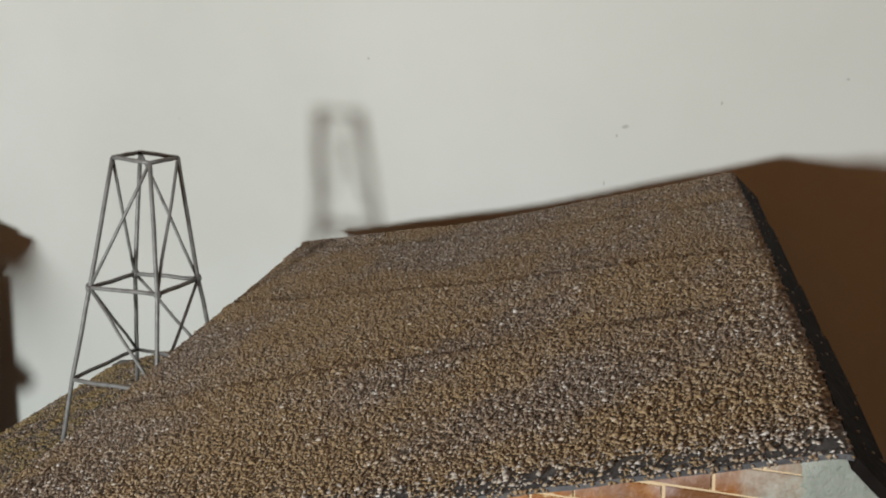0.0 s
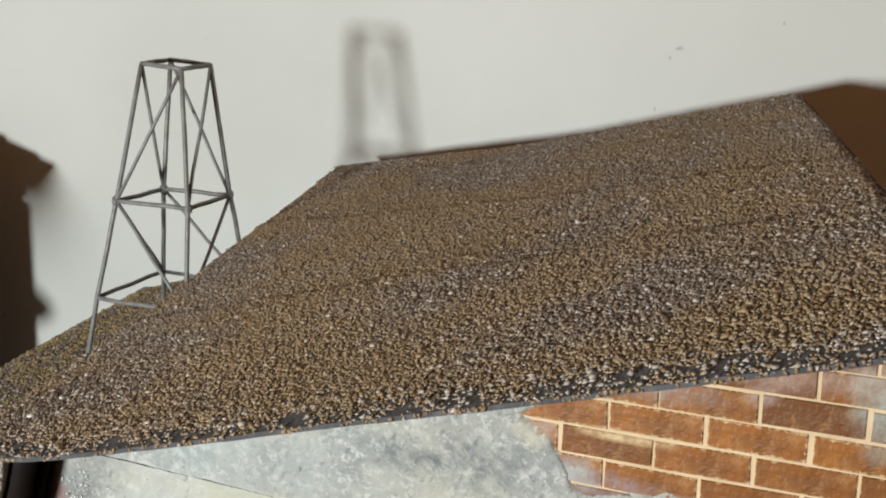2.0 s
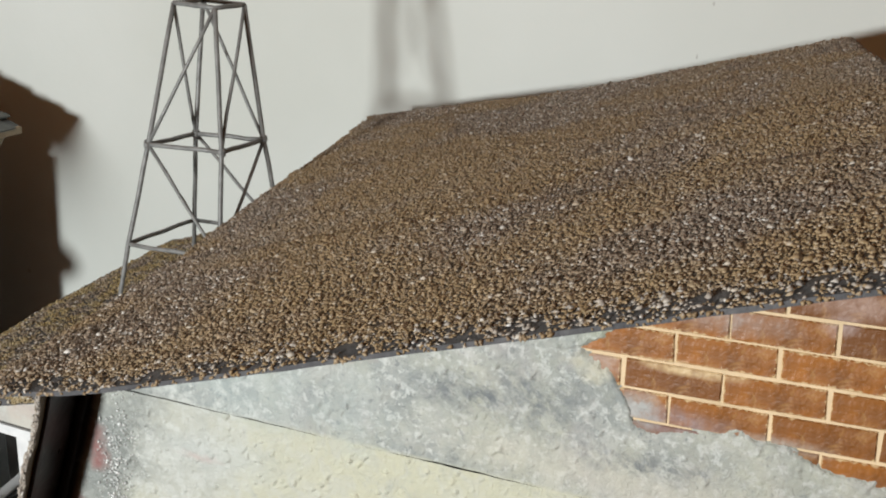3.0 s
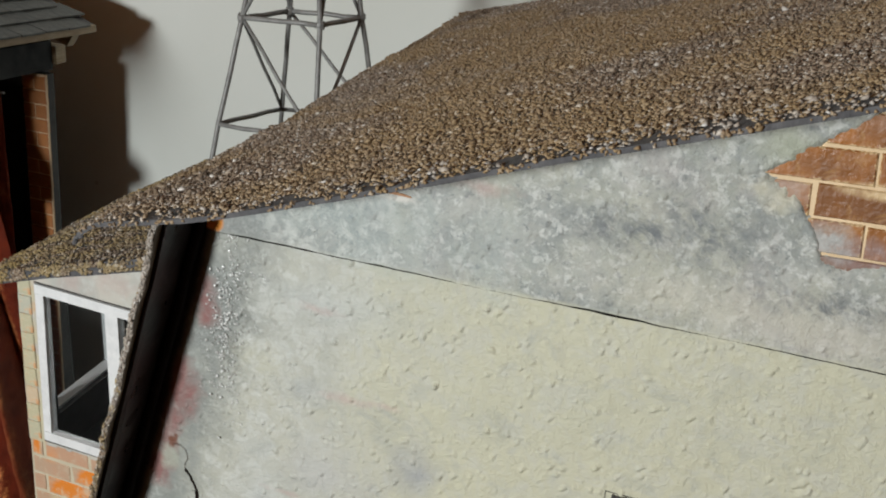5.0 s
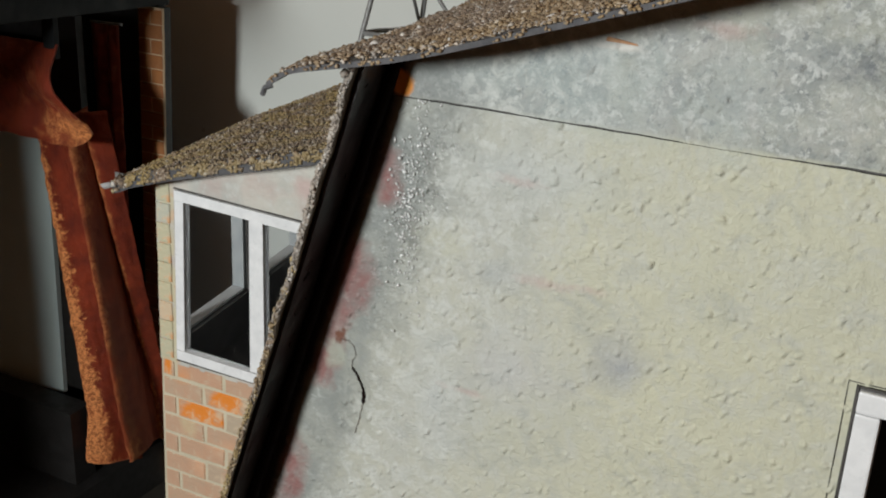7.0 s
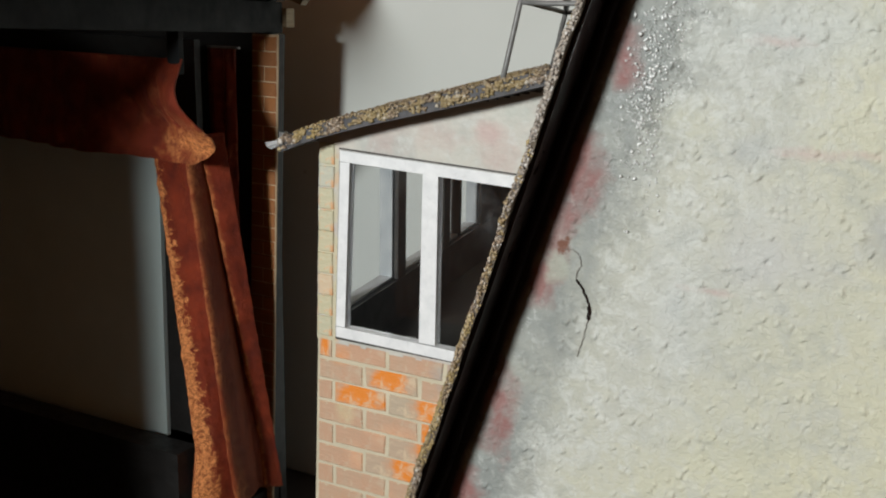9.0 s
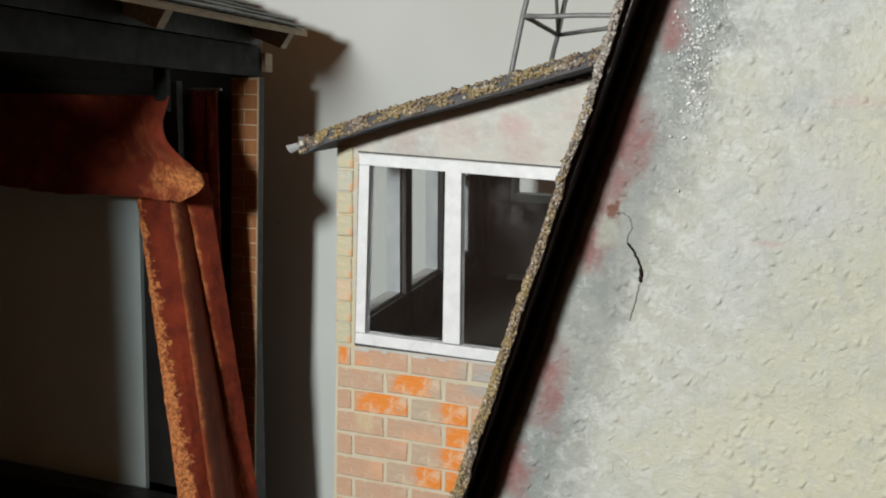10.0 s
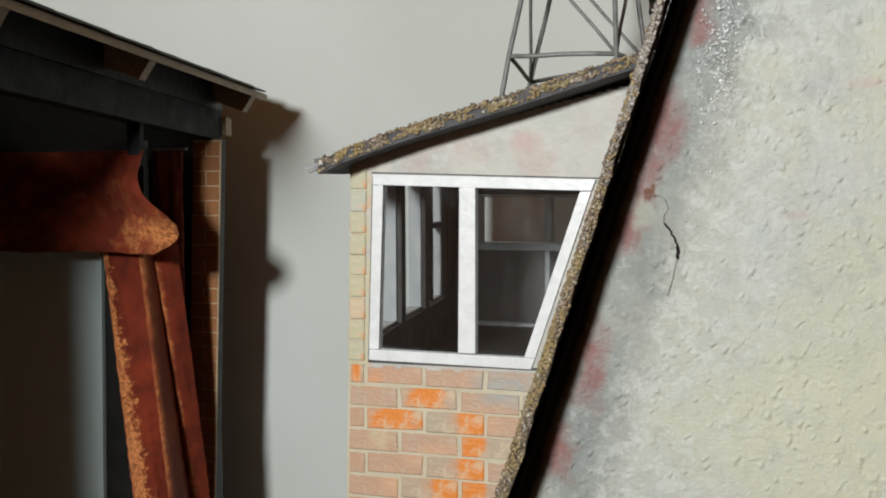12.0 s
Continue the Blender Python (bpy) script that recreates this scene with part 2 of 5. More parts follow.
def make_annex_plaster():
    n = Nodes("annex_painted_render")
    col = n.ramp(n.noise(30, 6, 0.6, 0.3), [(0.3, (0.36, 0.37, 0.345)), (0.5, (0.48, 0.455, 0.405)), (0.7, (0.40, 0.415, 0.37))])
    col = n.mix(n.ramp(n.noise(45, 5), [(0.46, 0.0), (0.66, 0.65)]), col, (0.44, 0.32, 0.29))
    col = n.mix(n.ramp(n.noise(200, 5, 0.7), [(0.52, 0.0), (0.66, 0.6)]), col, (0.50, 0.50, 0.47))
    col = n.mix(n.maths("MULTIPLY", n.spot(-0.315, 0.219, 0.006, 0.0045, 0.9, 0.5), 0.5), col, (0.46, 0.29, 0.27))
    # flaking mustard and red brick colours down the corner pier
    pier = n.spot(-0.387, 0.165, 0.008, 0.2, 0.3, 0.2)
    col = n.mix(n.maths("MULTIPLY", pier, n.ramp(n.noise(75, 4), [(0.45, 0.0), (0.55, 0.8)])), col, (0.48, 0.43, 0.28))
    col = n.mix(n.maths("MULTIPLY", pier, n.ramp(n.noise(110, 4, 0.5, 0.6), [(0.56, 0.0), (0.64, 0.6)])), col, (0.54, 0.27, 0.13))
    for x, z, rx, rz in ((-0.3858, 0.1954, 0.0032, 0.0042), (-0.3858, 0.1848, 0.0034, 0.0046), (-0.3868, 0.1740, 0.0024, 0.0036), (-0.3880, 0.1262, 0.0030, 0.0042), (-0.3872, 0.1500, 0.0020, 0.0030)):
        col = n.mix(n.maths("MULTIPLY", n.spot(x, z, rx, rz, 0.5, 0.25, 260), 0.55), col, (0.55, 0.30, 0.15))
    n.bump(n.noise(300, 5), 0.5, 0.0012)
    return n.done(col, 0.6)


def make_brick(name, base, dark, smear_or_haze, worn=None, washes=()):
    n = Nodes(name)
    col = n.mix(n.random(), base, dark)
    col = n.mix(n.ramp(n.noise(120, 5, 0.6, 0.4), [(0.38, 0.0), (0.68, 0.8)]), col, dark)
    col = n.mix(n.ramp(n.noise(210, 6, 0.7, 0.8), [(0.56, 0.0), (0.70, 0.65)]), col, smear_or_haze)
    if worn:
        # mortar scumbled over the arrises
        w, h, tint, fray = worn
        sep = n.tree.nodes.new("ShaderNodeSeparateXYZ")
        n.link(n.coord, sep.inputs[0])
        x, z = sep.outputs[0], sep.outputs[2]
        d = n.maths("MINIMUM", n.maths("MINIMUM", x, n.maths("SUBTRACT", w, x)), n.maths("MINIMUM", z, n.maths("SUBTRACT", h, z)))
        d = n.maths("ADD", d, n.maths("MULTIPLY", n.maths("SUBTRACT", n.noise(420, 6, 0.75), 0.47), fray))
        d = n.maths("ADD", d, n.maths("MULTIPLY", n.random(), 0.0008))
        col = n.mix(n.ramp(n.maths("MULTIPLY", d, 100.0), [(0.02, 0.85), (0.06, 0.0)]), col, tint)
    n.bump(n.noise(500, 4), 0.5, 0.0008)
    gloss = n.ramp(n.noise(200, 3), [(0.3, 0.35), (0.7, 0.6)])
    n.in_world()
    for x, z, rx, rz, k, tint in washes:
        wash = n.maths("MULTIPLY", n.spot(x, z, 1.2 * rx, 1.2 * rz, 0.7, 0.2, 110), n.ramp(n.noise(300, 5, 0.7), [(0.36, 0.5), (0.56, 1.0)]))
        col = n.mix(n.maths("MULTIPLY", wash, k), col, tint)
    return n.done(col, gloss)


def make_felt(name="bitumen_felt", held=0.8):
    n = Nodes(name)
    col = n.ramp(n.noise(220, 4), [(0.3, (0.048, 0.048, 0.052)), (0.7, (0.098, 0.096, 0.100))])
    sep = n.tree.nodes.new("ShaderNodeSeparateXYZ")
    n.link(n.coord, sep.inputs[0])
    # brown grit between the chips, washed off along the front edge
    grit = n.maths("ADD", sep.outputs[1], n.maths("MULTIPLY", n.noise(120, 3), 0.012))
    col = n.mix(n.ramp(grit, [(0.292, 0.0), (0.300, held)]), col, (0.110, 0.083, 0.056))
    n.bump(n.noise(700, 4), 0.6, 0.0008)
    return n.done(col, 0.7, spec=0.3)


def make_granules(name, lichen, scale=14, pale=(0.285, 0.262, 0.245), moss=(0.31, 0.205, 0.085)):
    """Mineral chips: each one its own stone colour, drifting in tint over the sheet."""
    n = Nodes(name)
    r = n.random(island=True)
    stone = n.ramp(r, [(0.0, (0.105, 0.075, 0.054)), (0.20, (0.160, 0.115, 0.080)), (0.42, (0.224, 0.164, 0.114)),
                       (0.62, (0.285, 0.214, 0.152)), (0.80, (0.335, 0.265, 0.195)), (0.91, (0.40, 0.35, 0.30)), (0.97, (0.56, 0.525, 0.485))])
    ochre = n.mix(0.72, stone, moss)
    grey = n.mix(0.45, stone, pale)
    col = n.mix(n.ramp(n.noise(scale, 4, 0.6), [(0.42, 0.0), (0.56, lichen)]), stone, ochre)
    col = n.mix(n.ramp(n.noise(9, 3, 0.6, 0.5), [(0.48, 0.0), (0.70, 0.45)]) if pale[0] < 0.4 else 0.7, col, grey)
    return n.done(col, 0.55, spec=0.4)


def make_velvet(name="rust_velvet", hemmed=False):
    n = Nodes(name)
    col = n.ramp(n.noise(70, 5, 0.6), [(0.3, (0.105, 0.012, 0.005)), (0.7, (0.270, 0.036, 0.010))] if hemmed else [(0.3, (0.100, 0.012, 0.005)), (0.7, (0.250, 0.034, 0.011))])
    sep = n.tree.nodes.new("ShaderNodeSeparateXYZ")
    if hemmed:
        # flattened pile and its sheen, painted pale in a ragged band along the hem, wider lower down, and along two
        # fold crests
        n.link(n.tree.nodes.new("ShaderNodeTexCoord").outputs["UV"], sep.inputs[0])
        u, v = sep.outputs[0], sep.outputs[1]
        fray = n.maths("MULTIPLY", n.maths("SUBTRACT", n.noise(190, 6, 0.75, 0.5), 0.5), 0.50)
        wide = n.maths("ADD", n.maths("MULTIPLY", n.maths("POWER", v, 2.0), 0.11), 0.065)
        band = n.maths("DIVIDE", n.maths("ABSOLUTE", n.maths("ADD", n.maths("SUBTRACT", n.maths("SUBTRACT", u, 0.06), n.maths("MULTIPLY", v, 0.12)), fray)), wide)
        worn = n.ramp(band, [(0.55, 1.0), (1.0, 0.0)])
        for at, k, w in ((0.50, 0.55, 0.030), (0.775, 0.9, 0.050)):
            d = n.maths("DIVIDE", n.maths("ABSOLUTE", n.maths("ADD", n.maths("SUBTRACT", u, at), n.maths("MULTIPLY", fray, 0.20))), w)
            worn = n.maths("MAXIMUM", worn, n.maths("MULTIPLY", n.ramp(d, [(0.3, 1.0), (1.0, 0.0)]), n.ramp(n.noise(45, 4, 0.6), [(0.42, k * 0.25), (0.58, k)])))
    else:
        # flattened pile and its highlight, painted pale over the pelmet's lip
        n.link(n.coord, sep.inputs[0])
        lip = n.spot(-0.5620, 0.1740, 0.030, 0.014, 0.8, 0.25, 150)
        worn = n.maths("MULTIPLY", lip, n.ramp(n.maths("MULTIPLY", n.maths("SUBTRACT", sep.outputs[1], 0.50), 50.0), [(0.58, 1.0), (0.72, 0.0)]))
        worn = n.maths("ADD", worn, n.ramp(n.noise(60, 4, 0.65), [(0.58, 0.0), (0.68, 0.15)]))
    sheen_mask = n.maths("MULTIPLY", n.ramp(n.noise(480, 5, 0.75, 0.8), [(0.40, 0.15), (0.56, 1.0)]), worn)
    col = n.mix(n.maths("MINIMUM", sheen_mask, 0.95), col, (0.84, 0.32, 0.105))
    n.bump(n.noise(900, 4, 0.7), 0.8, 0.0012)
    n.bump(n.noise(140, 4), 0.4, 0.0020)
    mat = n.done(col, 0.6, spec=0.25)
    n.bsdf.inputs["Sheen Weight"].default_value = 0.7 if hemmed else 0.35
    n.bsdf.inputs["Sheen Roughness"].default_value = 0.30
    n.bsdf.inputs["Sheen Tint"].default_value = (1.0, 0.36, 0.16, 1)
    return mat


def make_glass(name="window_glass", hazed=True):
    n = Nodes(name)
    if hazed:
        # pale reflection in the upper corner of the light, painted as a faint haze
        smear_or_haze = n.maths("MAXIMUM", n.spot(-0.318, 0.190, 0.018, 0.014, 0.9, 0.5, 60), n.maths("MULTIPLY", n.spot(-0.354, 0.200, 0.012, 0.008, 0.9, 0.5, 60), 0.6))
        smear_or_haze = n.maths("MULTIPLY", smear_or_haze, n.ramp(n.noise(120, 4, 0.6, 0.8), [(0.40, 0.0), (0.62, 0.022)]))
        n.link(n.maths("SUBTRACT", 0.998, smear_or_haze), n.bsdf.inputs["Transmission Weight"])
    else:
        n.bsdf.inputs["Transmission Weight"].default_value = 1.0
    n.bsdf.inputs["IOR"].default_value = 1.45
    n.bump(n.noise(40, 2), 0.05, 0.001)
    return n.done((0.86, 0.875, 0.88), 0.02)


def make_slate():
    n = Nodes("grey_slate")
    col = n.mix(n.random(), (0.038, 0.044, 0.042), (0.070, 0.078, 0.073))
    col = n.mix(n.ramp(n.noise(180, 5), [(0.45, 0.0), (0.7, 0.5)]), col, (0.15, 0.15, 0.14))
    n.bump(n.noise(400, 4), 0.5, 0.0008)
    return n.done(col, 0.55)


def make_wood(name, a, b):
    n = Nodes(name)
    mapping = n.tree.nodes.new("ShaderNodeMapping")
    mapping.inputs["Scale"].default_value = (1, 0.15, 1)
    n.link(n.coord, mapping.inputs[0])
    g = n.noise(500, 4, 0.6, 0.3, mapping.outputs[0])
    col = n.ramp(g, [(0.3, a), (0.7, b)])
    n.bump(g, 0.3, 0.0005)
    return n.done(col, 0.55)


ROOM = make_room_paint()
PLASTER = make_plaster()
ANNEX_PLASTER = make_annex_plaster()
FELT = make_felt()
FELT_BLACK = make_felt("black_bitumen_felt", 0.0)
CHIPS = make_granules("mineral_chips", 0.75)
CHIPS_LICHEN = make_granules("lichened_chips", 0.95, 75, (0.14, 0.135, 0.125), (0.36, 0.265, 0.095))
CHIPS_GREY = make_granules("pale_chips", 0.1, 65, (0.48, 0.48, 0.47))
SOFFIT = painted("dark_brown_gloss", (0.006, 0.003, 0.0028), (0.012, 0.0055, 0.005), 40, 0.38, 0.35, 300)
CORNER_SHADE = painted("blackish_corner_shade", (0.0030, 0.0022, 0.0022), (0.0050, 0.0035, 0.0034), 40, 0.65, 0.35, 300, 0.15)
HAIRLINE = painted("dusty_crack", (0.10, 0.085, 0.075), (0.20, 0.175, 0.155), 300, 0.8, 0.3, 500)
MORTAR = painted("cream_mortar", (0.54, 0.40, 0.24), (0.68, 0.52, 0.33), 90, 0.7, 0.5, 500)
MORTAR_GREY = painted("buff_mortar", (0.45, 0.395, 0.285), (0.52, 0.46, 0.34), 90, 0.7, 0.5, 500)
BRICK = make_brick("orange_brick", (0.345, 0.126, 0.022), (0.145, 0.054, 0.014), (0.38, 0.205, 0.075), (0.0245, 0.0080, (0.62, 0.46, 0.26), 0.0060),
                   ((-0.058, 0.3055, 0.016, 0.0050, 0.9, (0.26, 0.185, 0.175)), (-0.067, 0.3080, 0.006, 0.0060, 0.9, (0.36, 0.37, 0.36)), (-0.078, 0.3190, 0.007, 0.0035, 0.85, (0.36, 0.26, 0.21)),
                    (-0.047, 0.3375, 0.016, 0.0045, 0.85, (0.30, 0.225, 0.19)), (-0.018, 0.3460, 0.016, 0.0040, 0.75, (0.36, 0.24, 0.19)), (-0.022, 0.3400, 0.005, 0.003, 0.6, (0.42, 0.33, 0.31)),
                    (-0.057, 0.3215, 0.014, 0.0018, 0.9, (0.62, 0.46, 0.26)), (-0.030, 0.3060, 0.012, 0.0022, 0.7, (0.36, 0.33, 0.29)), (0.012, 0.3420, 0.012, 0.0140, 0.95, (0.30, 0.315, 0.27)), (0.004, 0.3480, 0.010, 0.0050, 0.7, (0.42, 0.36, 0.30))))
BRICK_BUFF = make_brick("buff_brick", (0.43, 0.315, 0.222), (0.48, 0.285, 0.185), (0.50, 0.415, 0.30), (0.0232, 0.0084, (0.50, 0.44, 0.32), 0.0105),
                        ((-0.322, 0.1225, 0.014, 0.0080, 0.8, (0.30, 0.33, 0.32)), (-0.352, 0.0930, 0.018, 0.0050, 0.6, (0.62, 0.34, 0.20)), (-0.380, 0.1230, 0.005, 0.0050, 0.8, (0.60, 0.27, 0.12)), (-0.372, 0.0800, 0.006, 0.0060, 0.6, (0.62, 0.34, 0.20)),
                         (-0.335, 0.1080, 0.009, 0.0050, 0.6, (0.66, 0.36, 0.20)), (-0.345, 0.0640, 0.020, 0.0060, 0.5, (0.64, 0.36, 0.22)), (-0.378, 0.1020, 0.006, 0.0080, 0.5, (0.55, 0.50, 0.30))))


def make_dabbed_brick(name, cx, rx):
    """Buff brick with a dab of orange paint round a point of its face."""
    n = Nodes(name)
    col = n.mix(n.random(), (0.41, 0.33, 0.24), (0.44, 0.30, 0.21))
    col = n.mix(n.maths("MULTIPLY", n.spot(cx, 0.0041, rx * 1.5, 0.0090, 0.7, 0.2, 260), 0.55), col, (0.60, 0.26, 0.12))
    col = n.mix(n.spot(cx + 0.001, 0.0041, rx * 1.15, 0.0068, 0.40, 0.30, 170), col, (0.66, 0.205, 0.026))
    col = n.mix(n.ramp(n.noise(210, 6, 0.7, 0.8), [(0.50, 0.0), (0.64, 0.65)]), col, (0.60, 0.46, 0.31))
    n.bump(n.noise(500, 4), 0.5, 0.0008)
    return n.done(col, 0.5)


BRICK_DABS = [make_dabbed_brick("orange_dabbed_brick", *d) for d in ((0.0110, 0.0120), (0.0175, 0.0068), (0.0040, 0.0055), (0.0100, 0.0085))]
def make_corner_brick():
    """Flaking mustard, grey-green and orange paint, a different mix on every brick."""
    n = Nodes("painted_corner_brick")
    r = n.random()
    col = n.ramp(r, [(0.0, (0.42, 0.41, 0.30)), (0.3, (0.47, 0.42, 0.27)), (0.55, (0.42, 0.42, 0.35)), (0.68, (0.60, 0.29, 0.13)), (0.9, (0.50, 0.46, 0.34))])
    col = n.mix(n.ramp(n.noise(230, 5, 0.7, 0.6), [(0.48, 0.0), (0.62, 0.7)]), col, (0.56, 0.50, 0.36))
    col = n.mix(n.ramp(n.noise(260, 5, 0.7, 0.6), [(0.53, 0.0), (0.63, 0.8)]), col, (0.58, 0.27, 0.11))
    n.bump(n.noise(500, 4), 0.5, 0.0008)
    return n.done(col, 0.6)


BRICK_CORNER = make_corner_brick()
BRICK_PIER = make_brick("rust_brick", (0.36, 0.145, 0.048), (0.28, 0.110, 0.038), (0.36, 0.17, 0.07))
MORTAR_PIER = painted("tan_mortar", (0.50, 0.37, 0.23), (0.60, 0.46, 0.30), 90, 0.7, 0.5, 500)
GREY_FRAME = painted("grey_frame_paint", (0.30, 0.32, 0.33), (0.42, 0.43, 0.43), 120, 0.5, 0.3, 400)
WHITE = painted("white_window_paint", (0.60, 0.605, 0.61), (0.72, 0.72, 0.72), 170, 0.35, 0.40, 420)
BLACK = painted("black_paint", (0.014, 0.013, 0.012), (0.022, 0.020, 0.019), 60, 0.5, 0.3, 400)
SLOPE_SHADE = painted("black_slope_shade", (0.006, 0.0045, 0.004), (0.012, 0.009, 0.008), 90, 0.8, 0.5, 300, 0.08)
SLATE_BLUE = painted("slate_blue_paint", (0.008, 0.0095, 0.0105), (0.012, 0.014, 0.0155), 30, 0.65, 0.2, 400, 0.25)
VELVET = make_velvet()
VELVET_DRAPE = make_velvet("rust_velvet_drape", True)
GLASS = make_glass()
GLASS_CLEAR = make_glass("clear_window_glass", False)
SLATE = make_slate()
WOOD = make_wood("pale_bare_wood", (0.26, 0.19, 0.11), (0.42, 0.33, 0.21))
WOOD_ORANGE = make_wood("orange_wood", (0.30, 0.13, 0.045), (0.44, 0.22, 0.09))
SCREEN = painted("grey_screen_cloth", (0.60, 0.72, 0.71), (0.66, 0.78, 0.77), 30, 0.8, 0.2, 900)
GLINT_WHITE = painted("white_glint", (0.62, 0.63, 0.62), (0.80, 0.80, 0.79), 200, 0.16, 0.1, 900, 0.9)
WIRE = painted("grey_painted_wire", (0.13, 0.13, 0.127), (0.235, 0.235, 0.228), 160, 0.42, 0.4, 700)
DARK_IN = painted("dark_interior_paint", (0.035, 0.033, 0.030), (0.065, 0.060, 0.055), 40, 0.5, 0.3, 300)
TABLE = make_wood("dark_table_top", (0.014, 0.011, 0.009), (0.030, 0.024, 0.018))
ROOM_DIM = painted("beige_room_paint", (0.39, 0.183, 0.070), (0.44, 0.215, 0.087), 6, 0.8, 0.1, 80)


# ---- mesh helpers ----
def thing(name, label, category, group="", kind="", at=(0, 0, 0)):
    ob = tagged(new(name), label, category, group, kind)
    ob.location = at
    ob.empty_display_size = 0.01
    return ob


def settle(me, mat, smooth=False):
    me.materials.append(mat)
    if smooth:
        me.polygons.foreach_set("use_smooth", [True] * len(me.polygons))
    me.update()


def part(name, bm, mat, parent, label="", smooth=False, kind=""):
    bmesh.ops.recalc_face_normals(bm, faces=bm.faces)
    me = bpy.data.meshes.new(name)
    bm.to_mesh(me)
    bm.free()
    settle(me, mat, smooth)
    ob = tagged(new(name, me), label, "", "", kind)
    if parent:
        ob.parent = parent
        ob.matrix_parent_inverse = Matrix.Translation(parent.location).inverted() if not parent.parent else Matrix()
    return ob


def raw(name, verts, faces, mat, parent=None, label="", smooth=False, kind=""):
    me = bpy.data.meshes.new(name)
    me.from_pydata([tuple(v) for v in verts], [], [tuple(f) for f in faces])
    settle(me, mat, smooth)
    ob = tagged(new(name, me), label, "", "", kind)
    if parent:
        ob.parent = parent
        ob.matrix_parent_inverse = Matrix.Translation(parent.location).inverted() if not parent.parent else Matrix()
    return ob


def add_prism(bm, poly, y0, y1, shear=0.0):
    """A prism of an x, z polygon between two depths; shear slides the far face."""
    a = [bm.verts.new((x, y0, z)) for x, z in poly]
    b = [bm.verts.new((x - shear * (y1 - y0), y1, z)) for x, z in poly]
    bm.faces.new(a)
    bm.faces.new(b[::-1])
    for i in range(len(poly)):
        j = (i + 1) % len(poly)
        bm.faces.new((a[j], a[i], b[i], b[j]))
    return bm


def prism(poly, y0, y1, shear=0.0, bevel=0.0):
    bm = add_prism(bmesh.new(), poly, y0, y1, shear)
    if bevel:
        bmesh.ops.recalc_face_normals(bm, faces=bm.faces)
        bmesh.ops.bevel(bm, geom=list(bm.edges), offset=bevel, segments=2, profile=0.6, affect="EDGES")
    return bm


def rect(x0, x1, z0, z1):
    return [(x0, z0), (x1, z0), (x1, z1), (x0, z1)]


def box(x0, x1, y0, y1, z0, z1, bevel=0.0):
    return prism(rect(x0, x1, z0, z1), y0, y1, 0.0, bevel)


def hull(corners, bevel=0.0):
    """A six-sided block from eight corners: four below, four above, in order."""
    bm = bmesh.new()
    v = [bm.verts.new(c) for c in corners]
    for f in ((3, 2, 1, 0), (4, 5, 6, 7), (0, 1, 5, 4), (1, 2, 6, 5), (2, 3, 7, 6), (3, 0, 4, 7)):
        bm.faces.new([v[i] for i in f])
    if bevel:
        bmesh.ops.recalc_face_normals(bm, faces=bm.faces)
        bmesh.ops.bevel(bm, geom=list(bm.edges), offset=bevel, segments=2, profile=0.6, affect="EDGES")
    return bm


def rod(points, radius, sides=8, wobble=0.0, seed=0):
    """A round wire through points."""
    rng = random.Random(seed)
    bm = bmesh.new()
    pts = []
    for a, b in zip(points, points[1:]):
        a, b = Vector(a), Vector(b)
        for k in range(4):
            pts.append(a.lerp(b, k / 4) + Vector([rng.uniform(-wobble, wobble) for _ in range(3)]) * (k > 0))
    pts.append(Vector(points[-1]))
    rings = []
    for i, p in enumerate(pts):
        d = (pts[min(i + 1, len(pts) - 1)] - pts[max(i - 1, 0)]).normalized()
        side = d.cross(Vector((0.31, 0.95, 0.05))).normalized()
        up = d.cross(side)
        rings.append([bm.verts.new(p + radius * (math.cos(2 * math.pi * s / sides) * side + math.sin(2 * math.pi * s / sides) * up)) for s in range(sides)])
    for a, b in zip(rings, rings[1:]):
        for s in range(sides):
            bm.faces.new((a[s], a[(s + 1) % sides], b[(s + 1) % sides], b[s]))
    bm.faces.new(rings[0][::-1])
    bm.faces.new(rings[-1])
    return bm


def sheet(fn, nu, nv, thick):
    """A solid sheet: fn(u, v) gives the top, thick the drop straight down. Returns verts, faces."""
    top = [fn(i / nu, j / nv) for j in range(nv + 1) for i in range(nu + 1)]
    n = len(top)
    verts = top + [tuple(np.array(p) + np.array(thick)) for p in top]
    at = lambda i, j: j * (nu + 1) + i
    faces = []
    for j in range(nv):
        for i in range(nu):
            q = (at(i, j), at(i + 1, j), at(i + 1, j + 1), at(i, j + 1))
            faces += [q, tuple(n + k for k in q[::-1])]
    rim = [at(i, 0) for i in range(nu)] + [at(nu, j) for j in range(nv)] + [at(i, nv) for i in range(nu, 0, -1)] + [at(0, j) for j in range(nv, 0, -1)]
    for a, b in zip(rim, rim[1:] + rim[:1]):
        faces.append((b, a, n + a, n + b))
    return verts, faces


